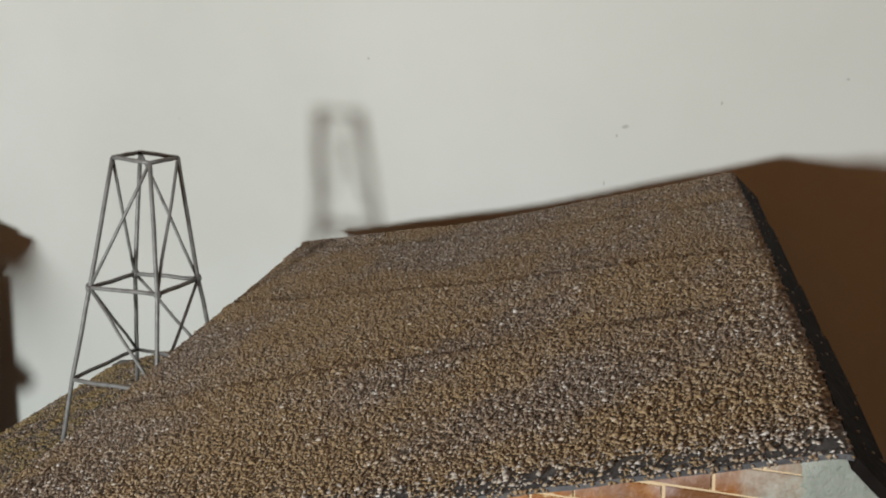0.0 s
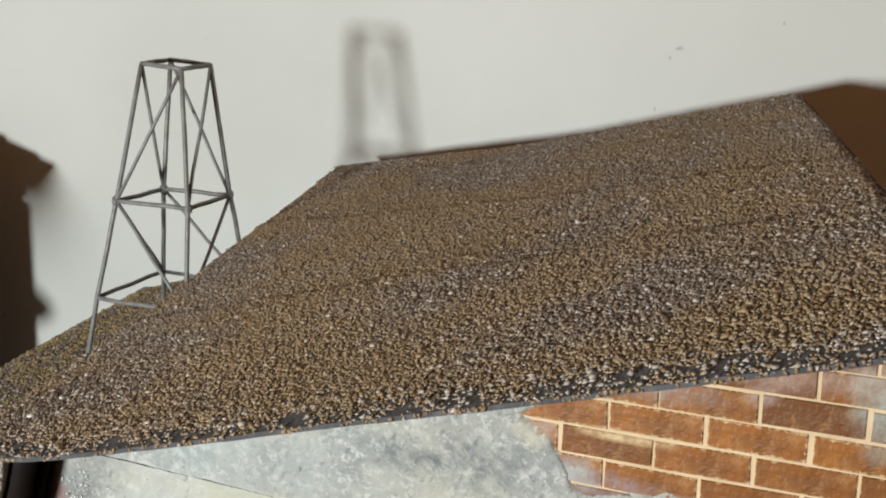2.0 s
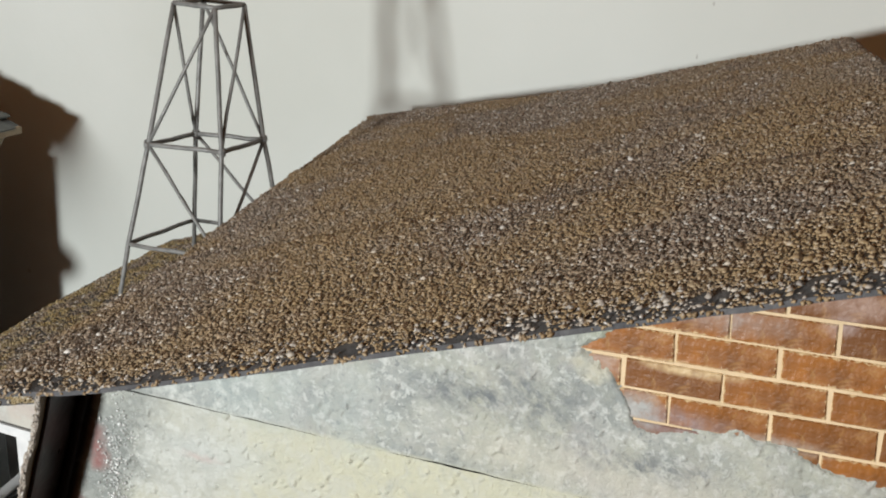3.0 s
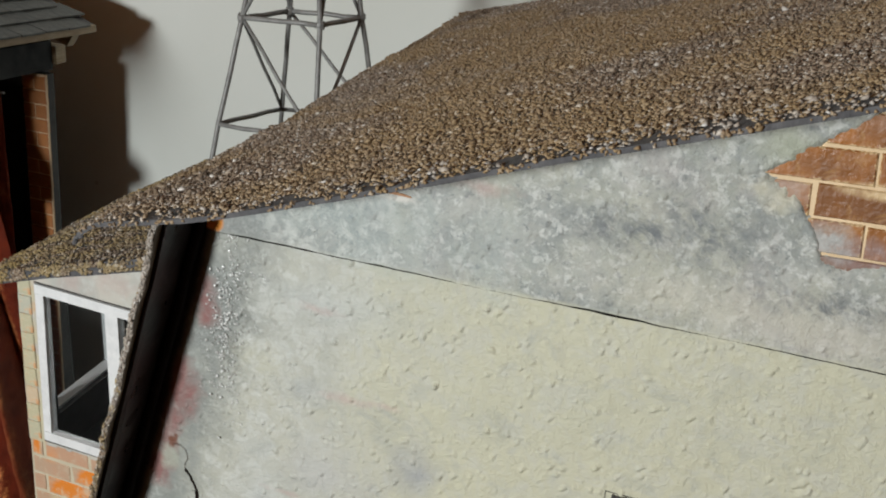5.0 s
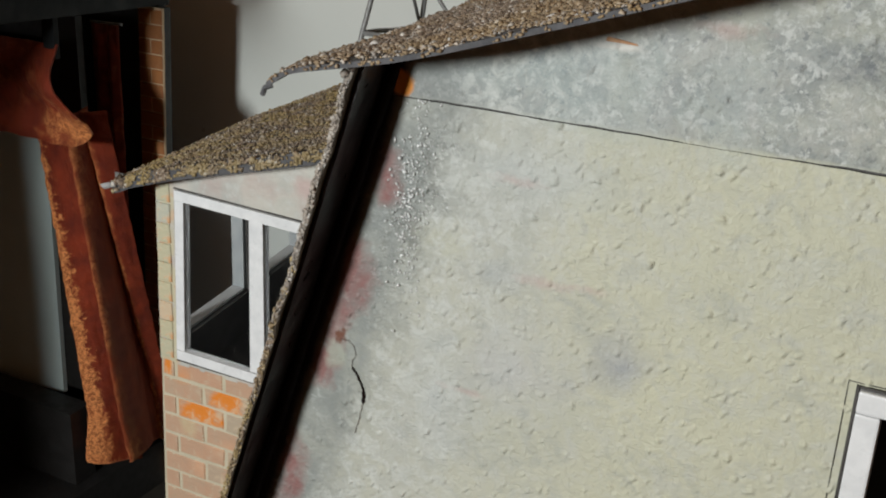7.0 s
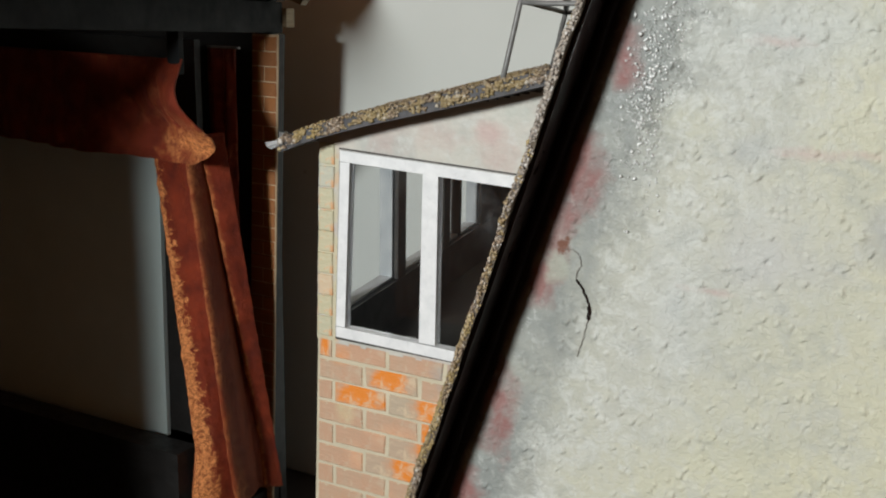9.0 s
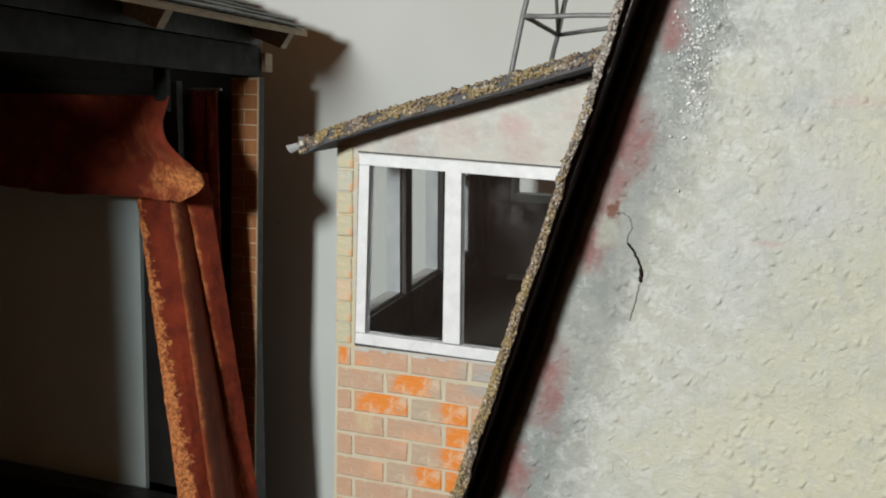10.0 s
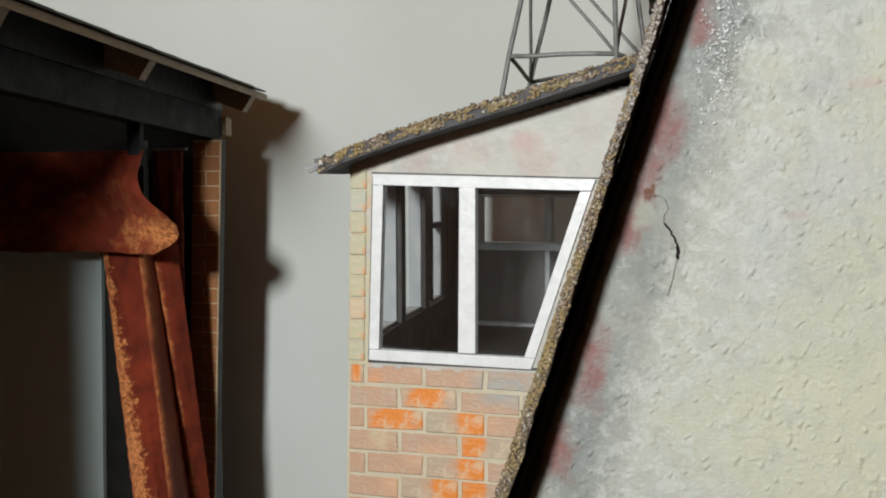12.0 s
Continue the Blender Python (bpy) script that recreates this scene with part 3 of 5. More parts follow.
def chips(name, base, normals, size, mat, parent, seed, label=""):
    """Crushed-stone chips standing on a surface: squat, crooked eight-faced stones in one mesh."""
    rng = np.random.default_rng(seed)
    base, normals = np.asarray(base), np.asarray(normals)
    n = len(base)
    normals = normals / np.linalg.norm(normals, axis=1)[:, None]
    any_way = rng.normal(size=(n, 3))
    s = np.cross(normals, any_way)
    s /= np.linalg.norm(s, axis=1)[:, None]
    t = np.cross(normals, s)
    r = size * rng.lognormal(0, 0.28, n)[:, None]
    u = lambda lo, hi: rng.uniform(lo, hi, (n, 1))
    c = base + normals * r * u(0.0, 0.45)
    tilt = s * u(-0.5, 0.5) + t * u(-0.5, 0.5)
    up = normals + tilt
    v = np.stack([c + r * s * u(0.7, 1.45) + r * up * u(-.25, .35), c + r * t * u(0.45, 0.95) + r * up * u(-.2, .3),
                  c - r * s * u(0.7, 1.25) + r * up * u(-.2, .3), c - r * t * u(0.45, 0.95) + r * up * u(-.2, .3),
                  c + r * up * u(0.40, 0.75) + r * s * u(-.4, .4), c - r * up * 0.5], 1).reshape(-1, 3)
    tri = np.array([(0, 1, 4), (1, 2, 4), (2, 3, 4), (3, 0, 4), (1, 0, 5), (2, 1, 5), (3, 2, 5), (0, 3, 5)])
    f = (tri[None] + 6 * np.arange(n)[:, None, None]).reshape(-1, 3)
    me = bpy.data.meshes.new(name)
    me.vertices.add(len(v))
    me.vertices.foreach_set("co", v.ravel())
    me.loops.add(f.size)
    me.loops.foreach_set("vertex_index", f.ravel())
    me.polygons.add(len(f))
    me.polygons.foreach_set("loop_start", np.arange(0, f.size, 3))
    settle(me, mat)
    me.validate()
    ob = tagged(new(name, me), label, "", "", "stuff")
    ob.parent = parent
    ob.matrix_parent_inverse = Matrix.Translation(parent.location).inverted()
    return ob


# ---- the room ----
raw("wall_back", *sheet(lambda u, v: (-2.2 + 3.6 * u, BACK_Y + 0.0012 * math.sin(9 * u) * math.sin(7 * v), -0.9 + 2.9 * v), 24, 20, (0, 0.12, 0)), ROOM, smooth=False)
tagged(bpy.data.objects["wall_back"], "plain white painted plaster wall behind the models", "wall", "", "structure")
for nm, b in (("wall_west", box(-2.3, -2.2, -2.4, BACK_Y, -0.9, 2.0)), ("wall_east", box(1.4, 1.5, -2.4, BACK_Y, -0.9, 2.0)),
              ("wall_front", box(-2.3, 1.5, -2.5, -2.4, -0.9, 2.0))):
    tagged(part(nm, b, ROOM_DIM, None), "plain beige painted room wall", "wall", "", "structure")
tagged(part("ceiling", box(-2.3, 1.5, -2.5, BACK_Y + 0.12, 2.0, 2.1), ROOM_DIM, None), "plain beige room ceiling", "ceiling", "", "structure")
tagged(part("floor", box(-2.3, 1.5, -2.5, BACK_Y + 0.12, -1.0, -0.9), TABLE, None), "dark wooden room floor", "floor", "", "structure")
table = thing("display_table", "dark wooden table top carrying the model houses", "table", at=(-0.3, 0.4, -0.9))
part("tabletop", box(-1.3, 0.55, 0.15, BACK_Y - 0.002, TABLE_Z - 0.03, TABLE_Z, 0.003), TABLE, table)
for lx in (-1.25, 0.47):
    for ly in (0.18, BACK_Y - 0.06):
        part("leg", box(lx, lx + 0.05, ly, ly + 0.05, -0.9, TABLE_Z - 0.031, 0.002), TABLE, table)

# ---- model house ----
house = thing("model_house", "model house with chipped painted render, exposed brick and mineral felt roof", "model house", at=(-0.1, 0.45, TABLE_Z))
annex = thing("model_annex", "low model annex with white window, painted brickwork and lean-to felt roof", "model house", at=(-0.33, 0.5, TABLE_Z))

NOISE = lambda x, z, s, k=0.0: noise.noise(Vector((x * s, k, z * s)))


def in_patch(x, z):
    """How far a place lies inside the broken-away render that bares the brickwork (above 0: inside)."""
    z += 0.0012
    low = float(np.interp(x, (-0.0860, -0.0760, -0.0720, -0.0695, -0.0680, -0.0600, -0.0480, -0.0330, -0.0240, -0.0100, 0.02), (0.3222, 0.3180, 0.3130, 0.3080, 0.3035, 0.3018, 0.3062, 0.3066, 0.3030, 0.3005, 0.298)))
    side = 0.8 * (x + 0.0865 - 1.35 * max(0.0, z - 0.3222))
    right = 0.019 - x + 0.35 * (0.34 - z)
    d = min(z - low, side, right)
    return d + 0.0013 * NOISE(x, z, 160, 3.0) + 0.0012 * NOISE(x, z, 420, 5.0) + 0.0009 * NOISE(x, z, 1000, 8.0)


def relief_panel(name, x_left, width, z0, z1, y, step, hole, depth_of, mat, parent, blobs, blob_h, seed, label="", low=None, top=None, deep=0.0011):
    """A rough-cast wall face: a fine grid with trowel relief and pimples, left out where hole(x, z) is true."""
    nx, nz = int(width / step), int((z1 - z0) / step)
    zs = np.linspace(z0, z1, nz + 1)
    xs = np.linspace(0, width, nx + 1)
    h = np.zeros((nz + 1, nx + 1))
    rng = np.random.default_rng(seed)
    for _ in range(blobs):
        cx, cz, r = rng.uniform(0, width), rng.uniform(z0, z1), rng.uniform(0.00045, 0.00085)
        i0, i1 = np.searchsorted(xs, (cx - 4 * r, cx + 4 * r))
        j0, j1 = np.searchsorted(zs, (cz - 4 * r, cz + 4 * r))
        turn, long = rng.normal(0.25, 0.8), rng.uniform(0.8, 1.35)
        dx, dz = xs[None, i0:i1] - cx, zs[j0:j1, None] - cz
        du, dv = (dx * math.cos(turn) + dz * math.sin(turn)), (dz * math.cos(turn) - dx * math.sin(turn)) / long
        # a pimple, drawn out on one side and undercut on the other
        k = blob_h * rng.uniform(0.15, 1.0) ** 1.4 * min(1.0, r / 0.0007)
        ru = np.where(du < 0, 1.15 * r, 0.8 * r)
        h[j0:j1, i0:i1] += k * np.exp(-((du / ru) ** 2 + (dv / r) ** 2)) - 0.5 * k * np.exp(-((du - 1.15 * r) ** 2 / (0.5 * r * r) + dv * dv / (0.9 * r * r)))
    h = np.maximum(h, -deep)
    verts = []
    for j, z in enumerate(zs):
        xl = x_left(z)
        for i, w in enumerate(xs):
            x = xl + w
            k = h[j, i] + 0.00030 * NOISE(x, z, 55, seed) + 0.00012 * NOISE(x * 2.2, z * 0.6, 120, seed + 7) + 0.00010 * NOISE(x, z, 170, seed + 2) + 0.00007 * NOISE(x, z, 420, seed + 4)
            zz = z
            if top and z > z1 - 0.01:
                zz = z + (top(x) - z1) * (z - z1 + 0.01) / 0.01
            if low and z < z0 + 0.01:
                zz = z + (low(x) - z0) * (z0 + 0.01 - z) / 0.01
            verts.append((x, y - k + depth_of(x, z), zz))
    faces = []
    for j in range(nz):
        for i in range(nx):
            a = j * (nx + 1) + i
            c = verts[a]
            if not hole(c[0] + step / 2, c[2] + step / 2):
                faces.append((a, a + 1, a + nx + 2, a + nx + 1))
    return raw(name, verts, faces, mat, parent, label, smooth=True)


# front wall: a lower sheet and a gable sheet that meet in an open joint
WIN = (-0.1105, -0.0300, 0.1320, 0.2250)
JOINT = 0.2785
edge_x = lambda z: slant_x(z, WALL_Y) + 0.002
in_window = lambda x, z: WIN[0] < x < WIN[1] and WIN[2] < z < WIN[3]
wobble = lambda x, k: 0.0005 * NOISE(x, 0, 30, k) + 0.00022 * NOISE(x, 0, 160, k)
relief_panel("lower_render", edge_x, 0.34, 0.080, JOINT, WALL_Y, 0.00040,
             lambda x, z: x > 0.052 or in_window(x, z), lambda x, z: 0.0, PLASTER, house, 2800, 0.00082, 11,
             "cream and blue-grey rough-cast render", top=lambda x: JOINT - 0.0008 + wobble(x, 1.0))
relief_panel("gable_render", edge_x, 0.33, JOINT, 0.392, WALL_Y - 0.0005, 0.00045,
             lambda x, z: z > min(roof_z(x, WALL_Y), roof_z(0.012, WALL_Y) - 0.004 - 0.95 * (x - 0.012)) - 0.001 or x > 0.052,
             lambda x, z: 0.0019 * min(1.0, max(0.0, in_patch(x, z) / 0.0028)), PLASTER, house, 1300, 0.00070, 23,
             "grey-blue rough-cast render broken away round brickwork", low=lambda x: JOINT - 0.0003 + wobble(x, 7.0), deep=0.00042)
# solid wall behind the sheets
part("wall_core", prism([(edge_x(TABLE_Z), TABLE_Z), (0.052, TABLE_Z), (0.052, 0.131), (edge_x(0.131), 0.131)], WALL_Y + 0.002, WALL_Y + 0.014), MORTAR, house)
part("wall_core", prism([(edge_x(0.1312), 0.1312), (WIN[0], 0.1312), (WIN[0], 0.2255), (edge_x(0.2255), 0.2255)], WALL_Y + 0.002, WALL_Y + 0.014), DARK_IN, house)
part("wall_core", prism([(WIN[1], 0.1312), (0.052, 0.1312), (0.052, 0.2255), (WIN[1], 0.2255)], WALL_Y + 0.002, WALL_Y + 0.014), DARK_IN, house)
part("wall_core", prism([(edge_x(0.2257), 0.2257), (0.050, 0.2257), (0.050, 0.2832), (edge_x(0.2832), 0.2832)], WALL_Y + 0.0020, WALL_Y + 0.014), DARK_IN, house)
part("wall_core", prism([(edge_x(0.2834), 0.2834), (0.050, 0.2834), (0.050, 0.330), (0.03, 0.349), (0.012, roof_z(0.012, WALL_Y) - 0.007), (edge_x(0.2834) + 0.002, 0.2850)],
                        WALL_Y + 0.0006, WALL_Y + 0.014), MORTAR, house, "cream mortar bed")
# other walls of the house, closed behind
HB = 0.575
part("side_wall", hull([(slant_x(z, y) + TH + 0.004 + d, y, z) for z in (TABLE_Z, 0.276) for y, d in ((WALL_Y + 0.015, 0), (HB, 0), (HB, 0.008), (WALL_Y + 0.015, 0.008))]), DARK_IN, house)
part("side_wall", hull([(0.024 - SHEAR * (y - WALL_Y) + d, y, z) for z in (TABLE_Z, 0.340) for y, d in ((WALL_Y + 0.015, 0), (HB, 0), (HB, 0.008), (WALL_Y + 0.015, 0.008))]), DARK_IN, house)
part("rear_wall", prism([(-0.262, TABLE_Z), (-0.022, TABLE_Z), (-0.022, 0.340), (-0.04, 0.345), (-0.245, 0.275)], HB, HB + 0.01), DARK_IN, house)

def crack(points, radius, seed, label):
    mat = SOFFIT if radius > 0.0002 else HAIRLINE
    part("crack", rod([(x, WALL_Y - 0.0004, z) for x, z in points], radius, 6, 0.0002, seed), mat, house, label)


crack([(-0.2545, 0.1905), (-0.2528, 0.1885), (-0.2512, 0.1858), (-0.2503, 0.1832)], 0.00034, 77, "dark crack in the render")
crack([(-0.2503, 0.1832), (-0.2500, 0.1815), (-0.2504, 0.1795)], 0.00058, 79, "dark crack gaping in the render")
crack([(-0.2590, 0.1990), (-0.2558, 0.1992), (-0.2538, 0.1975), (-0.2532, 0.1950), (-0.2545, 0.1925), (-0.2545, 0.1905)], 0.00009, 78, "hairline crack in the render")
crack([(-0.2504, 0.1795), (-0.2512, 0.1760), (-0.2520, 0.1715), (-0.2532, 0.1675)], 0.00010, 80, "hairline crack in the render")
part("splinter", hull([(-0.1828, WALL_Y - 0.0012, 0.3003), (-0.1745, WALL_Y - 0.0009, 0.2999), (-0.1745, WALL_Y + 0.0006, 0.2999), (-0.1828, WALL_Y + 0.0006, 0.3003),
                       (-0.1825, WALL_Y - 0.0010, 0.3014), (-0.1748, WALL_Y - 0.0008, 0.3004), (-0.1748, WALL_Y + 0.0006, 0.3004), (-0.1825, WALL_Y + 0.0006, 0.3014)], 0.0002), WOOD_ORANGE, house, "orange wood splinter under the eaves")

# glossy white beads added down the margin of the wall for the varnish's glints
RUN_Z, RUN = (0.21, 0.235, 0.255, 0.275), (0.0380, 0.0300, 0.0250, 0.0215)


def glint_bead(rng):
    z = float(np.clip(rng.normal(0.250, 0.016), 0.205, 0.2775))
    run = float(np.interp(z, RUN_Z, RUN)) + rng.normal(0, 0.0028)
    return (0.315 * z - 0.3418 + run, WALL_Y - 0.0001, z)


RNG = np.random.default_rng(17)
beads = [glint_bead(RNG) for _ in range(300)]
chips("glint_beads", beads, [(0, -1, 0)] * len(beads), 0.00046, GLINT_WHITE, house, 18, "white beads standing for the varnish's glints")

# house window, white frame and dark glass
hw = part("window_frame", prism(rect(WIN[0] + 0.0006, WIN[1] - 0.0006, WIN[3] - 0.0065, WIN[3] - 0.0006), WALL_Y - 0.0022, WALL_Y + 0.008, 0, 0.0006), WHITE, house, "white painted window frame")
for poly in (rect(WIN[0] + 0.0006, WIN[1] - 0.0006, WIN[2] + 0.0006, WIN[2] + 0.0065), rect(WIN[0] + 0.0006, WIN[0] + 0.0066, WIN[2] + 0.0067, WIN[3] - 0.0067),
             rect(WIN[1] - 0.0066, WIN[1] - 0.0006, WIN[2] + 0.0067, WIN[3] - 0.0067)):
    part("frame_bar", prism(poly, WALL_Y - 0.002, WALL_Y + 0.008, 0, 0.0006), WHITE, hw)
part("pane", box(WIN[0] + 0.0064, WIN[1] - 0.0064, WALL_Y + 0.004, WALL_Y + 0.0052, WIN[2] + 0.0064, WIN[3] - 0.0064), GLASS_CLEAR, hw, "dark window glass")
# dark painted joint round the frame
for poly in (rect(WIN[0] - 0.0003, WIN[0] + 0.0004, WIN[2] - 0.001, WIN[3] + 0.0003), rect(WIN[0] + 0.0006, WIN[1], WIN[3] - 0.0004, WIN[3] + 0.0003)):
    part("frame_joint", prism(poly, WALL_Y - 0.0009, WALL_Y + 0.004), DARK_IN, hw)
for poly in (rect(WIN[0] - 0.0024, WIN[0] - 0.0022, WIN[2], WIN[3] + 0.0009), rect(WIN[0] - 0.0022, WIN[1], WIN[3] + 0.0007, WIN[3] + 0.0009)):
    part("cut_line", prism(poly, WALL_Y - 0.0003, WALL_Y + 0.001), DARK_IN, hw, "thin dark cut in the render")

# steep side roof, seen edge-on, with its dark underside


def slant_sheet(u, v):
    z = 0.2900 + (TABLE_Z - 0.2900) * v
    y = (SLANT_Y, SLANT_Y + 0.006, WALL_Y, 0.40, 0.50, 0.60, 0.69)[round(6 * u)] if u in (0, 1) or abs(6 * u - round(6 * u)) < 1e-6 else SLANT_Y + 0.3 * (WALL_Y - SLANT_Y) * u
    w = 0.0007 * NOISE(v, 0, 30, 2.0) + 0.0004 * NOISE(v, 0, 90, 4.0)
    return (slant_x(z, y) + w * (u == 0), y + 1.6 * w * (u == 0), z)


raw("side_roof", *sheet(slant_sheet, 6, 160, (TH, 0, 0)), FELT, house, "steep side roof of mineral felt, granular edge")
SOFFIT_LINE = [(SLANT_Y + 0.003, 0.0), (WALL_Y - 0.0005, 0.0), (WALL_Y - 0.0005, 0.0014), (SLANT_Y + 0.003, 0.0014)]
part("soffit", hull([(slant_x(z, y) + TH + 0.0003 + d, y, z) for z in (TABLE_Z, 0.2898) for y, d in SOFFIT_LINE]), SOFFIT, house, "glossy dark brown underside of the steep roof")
# strip added in the corner, its near-black colour standing for the shade there
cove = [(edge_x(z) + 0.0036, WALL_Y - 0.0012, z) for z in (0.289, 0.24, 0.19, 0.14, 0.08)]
part("shade_strip", rod(cove, 0.0016, 10, 0.0003, 5), CORNER_SHADE, house, "blackish rounded strip carrying the corner's shade", smooth=True)

# main roof
RA, RB, RC, RD = (-0.2575, FRONT_Y), (0.0250, FRONT_Y), (-0.0365, 0.632), (-0.3023, 0.650)


def roof_xy(u, v):
    x = (1 - v) * ((1 - u) * RA[0] + u * RB[0]) + v * ((1 - u) * RD[0] + u * RC[0])
    y = (1 - v) * ((1 - u) * RA[1] + u * RB[1]) + v * ((1 - u) * RD[1] + u * RC[1])
    return x, y


LAPS = (0.335, 0.690, 0.965)            # where one strip of felt ends and the next begins


def lap_line(lap, u):
    return lap - 0.17 * u * (lap > 0.5) + 0.012 * NOISE(u, lap, 6, 4.0)


def roof_top(u, v):
    x, y = roof_xy(u, v)
    y += 0.0007 * NOISE(u, v, 25, 1.0) * (v < 0.01) - 0.010 * 4 * u * (1 - u) * v
    x += 0.0012 * NOISE(u, v, 18, 2.0) * (u < 0.01)
    z = roof_z(x, y) + 0.0075 * (1 - u) * v + 0.0011 * NOISE(x, y, 14, 3.0)
    for lap in LAPS:
        d = v - lap_line(lap, u)
        z -= 0.0012 / (1 + math.exp(-max(-1.0, min(1.0, d)) / 0.0022)) - 0.0012 * max(0.0, d / (1 - lap_line(lap, u)))
    z += 0.0042 * math.exp(-((u / 0.10) ** 2)) * math.exp(-((v / 0.16) ** 2))
    z -= 0.0020 * math.exp(-((u / 0.012) ** 2)) * math.exp(-((v / 0.030) ** 2))
    z -= 0.0004 * math.exp(-((u / 0.03) ** 2))
    z -= 0.0030 * 4 * u * (1 - u) * max(0.0, (v - 0.6) / 0.4) ** 1.5 + 0.0062 * u * v * v
    z -= 0.0012 * math.exp(-(((1 - u) / 0.008) ** 2))
    return (x, y, z)


raw("roof", *sheet(roof_top, 120, 90, (0, 0, -0.0014)), FELT, house, "shallow felt roof covered in brown mineral chips", smooth=False)


def right_top(u, v):
    x0, y0, z0 = roof_top(1.0, v)
    return (x0 + 0.0006 + 0.012 * u, y0, z0 - 0.0005 - 0.011 * u)


# this slope lies unlit; its shade is put into the black colour
raw("roof", *sheet(right_top, 8, 40, (-0.001, 0, -0.003)), SLOPE_SHADE, house, "tarred far slope of the roof")


def scatter(fn, count, seed, keep):
    rng = np.random.default_rng(seed)
    pts, nor = [], []
    while len(pts) < count:
        u, v = rng.random(), rng.random()
        if not keep(u, v, rng):
            continue
        p = np.array(fn(u, v))
        e = 1e-3
        n = np.cross(np.array(fn(min(1, u + e), v)) - np.array(fn(max(0, u - e), v)), np.array(fn(u, min(1, v + e))) - np.array(fn(u, max(0, v - e))))
        pts.append(p)
        nor.append(n)
    return pts, nor


def roof_keep(u, v, rng):
    # worn bare along the front edge, in patches
    for lap in LAPS:
        if abs(v - lap_line(lap, u)) < 0.0044 and rng.random() < 0.9:
            return False
    wide = 0.024 + 0.024 * u + 0.014 * NOISE(u, 0, 15, 2.0)
    bare = max(0.0, 1 - (v / wide) ** 3) * (0.72 + 0.15 * u + 0.8 * NOISE(u, 0, 24, 9.0) + 0.8 * NOISE(u, v, 80, 4.0))
    return rng.random() > bare


chips("mineral_surfacing", *scatter(roof_top, 170000, 3, roof_keep), 0.00061, CHIPS, house, 4, "brown, buff and grey mineral chips")
def lip_front(u, v):
    x, y, z = roof_top(u, 0.0)
    return (x, y - 0.0001, z - 0.0011 * v)


chips("mineral_surfacing", *scatter(roof_top, 900, 24, lambda u, v, r: v < 0.045 and r.random() < 0.25 + 0.6 * u + 0.9 * NOISE(u, v, 60, 2.0)), 0.00072, CHIPS_GREY, house, 25, "pale chips left on the worn front edge")
p, q = scatter(lip_front, 260, 21, lambda u, v, r: r.random() < 0.35 + 1.0 * NOISE(u, 0, 24, 9.0))
chips("mineral_surfacing", p, [(0, -0.7, 0.7)] * len(p), 0.00062, CHIPS, house, 22, "chips on the roof's front lip")
chips("mineral_surfacing", *scatter(right_top, 70, 5, lambda u, v, r: True), 0.0006, CHIPS, house, 6, "brown mineral chips")


def slant_edge(u, v):
    x, y, z = slant_sheet(0, v * 0.62)
    if u < 0.30:
        return (x + TH * (1 - u / 0.30), y - 0.0002, z)
    d = 0.006 * (u - 0.30) / 0.70
    return (x + slant_x(z, SLANT_Y + d) - slant_x(z) - 0.0002, y + d, z)


for count, seed, mat, test in ((1900, 8, CHIPS_GREY, lambda v, r: v < 0.28 + r.uniform(-0.07, 0.07)), (3200, 10, CHIPS_LICHEN, lambda v, r: v > 0.28 + r.uniform(-0.07, 0.07))):
    p, q = scatter(slant_edge, count, seed, lambda u, v, r: test(v, r) and r.random() < 0.62 + 0.7 * NOISE(v, u * 0.1, 70, 1.0))
    chips("mineral_surfacing", p, [(-0.45, -0.8, 0.35)] * len(p), 0.00056, mat, house, seed + 1, "chips along the torn felt edge")


def slant_outer(u, v):
    z = 0.283 - 0.246 * v
    y = SLANT_Y + 0.09 * u
    return (slant_x(z, y), y, z)


p, q = scatter(slant_outer, 9000, 31, lambda u, v, r: True)
chips("mineral_surfacing", p, [(-0.95, 0, 0.3)] * len(p), 0.00075, CHIPS_LICHEN, house, 32, "chips on the steep roof")

# torn strip of felt curling down at the roof's low corner
tx, ty, tz = roof_top(0.0, 0.0)
part("torn_felt", rod([(tx + 0.0012, ty + 0.0012, tz - 0.0008), (tx - 0.0008, ty + 0.0008, tz - 0.0016), (tx - 0.0016, ty + 0.0006, tz - 0.0036)], 0.0007, 6, 0.0002, 9), FELT_BLACK, house, "curled torn corner of black felt")

# ---- annex ----
AW = [(-0.3790, 0.2072), (-0.2880, 0.2045), (-0.3135, 0.1305), (-0.3815, 0.1312)]    # opening: tl, tr, br, bl
def slope_line(z, a, b):
    return a[0] + (b[0] - a[0]) * (z - a[1]) / (b[1] - a[1])
in_annex_window = lambda x, z: 0.1312 < z < 0.2066 - 0.030 * (x + 0.379) and slope_line(z, AW[3], AW[0]) < x < slope_line(z, AW[2], AW[1])
annex_left = lambda z: -0.3893 - 0.0035 * (0.21 - z) / 0.15
relief_panel("upper_render", annex_left, 0.125, 0.118, 0.252, ANNEX_Y, 0.0009,
             lambda x, z: in_annex_window(x, z) or z > annex_z(x, ANNEX_Y) - 0.002 or (z < 0.1285 + 0.0012 * NOISE(x, 0, 120, 3.0) and x > -0.3995),
             lambda x, z: 0.0, ANNEX_PLASTER, annex, 260, 0.00035, 41, "pinkish grey flaking render")
core = lambda poly: part("wall_core", prism(poly, ANNEX_Y + 0.0007, ANNEX_Y + 0.007), MORTAR_GREY, annex)
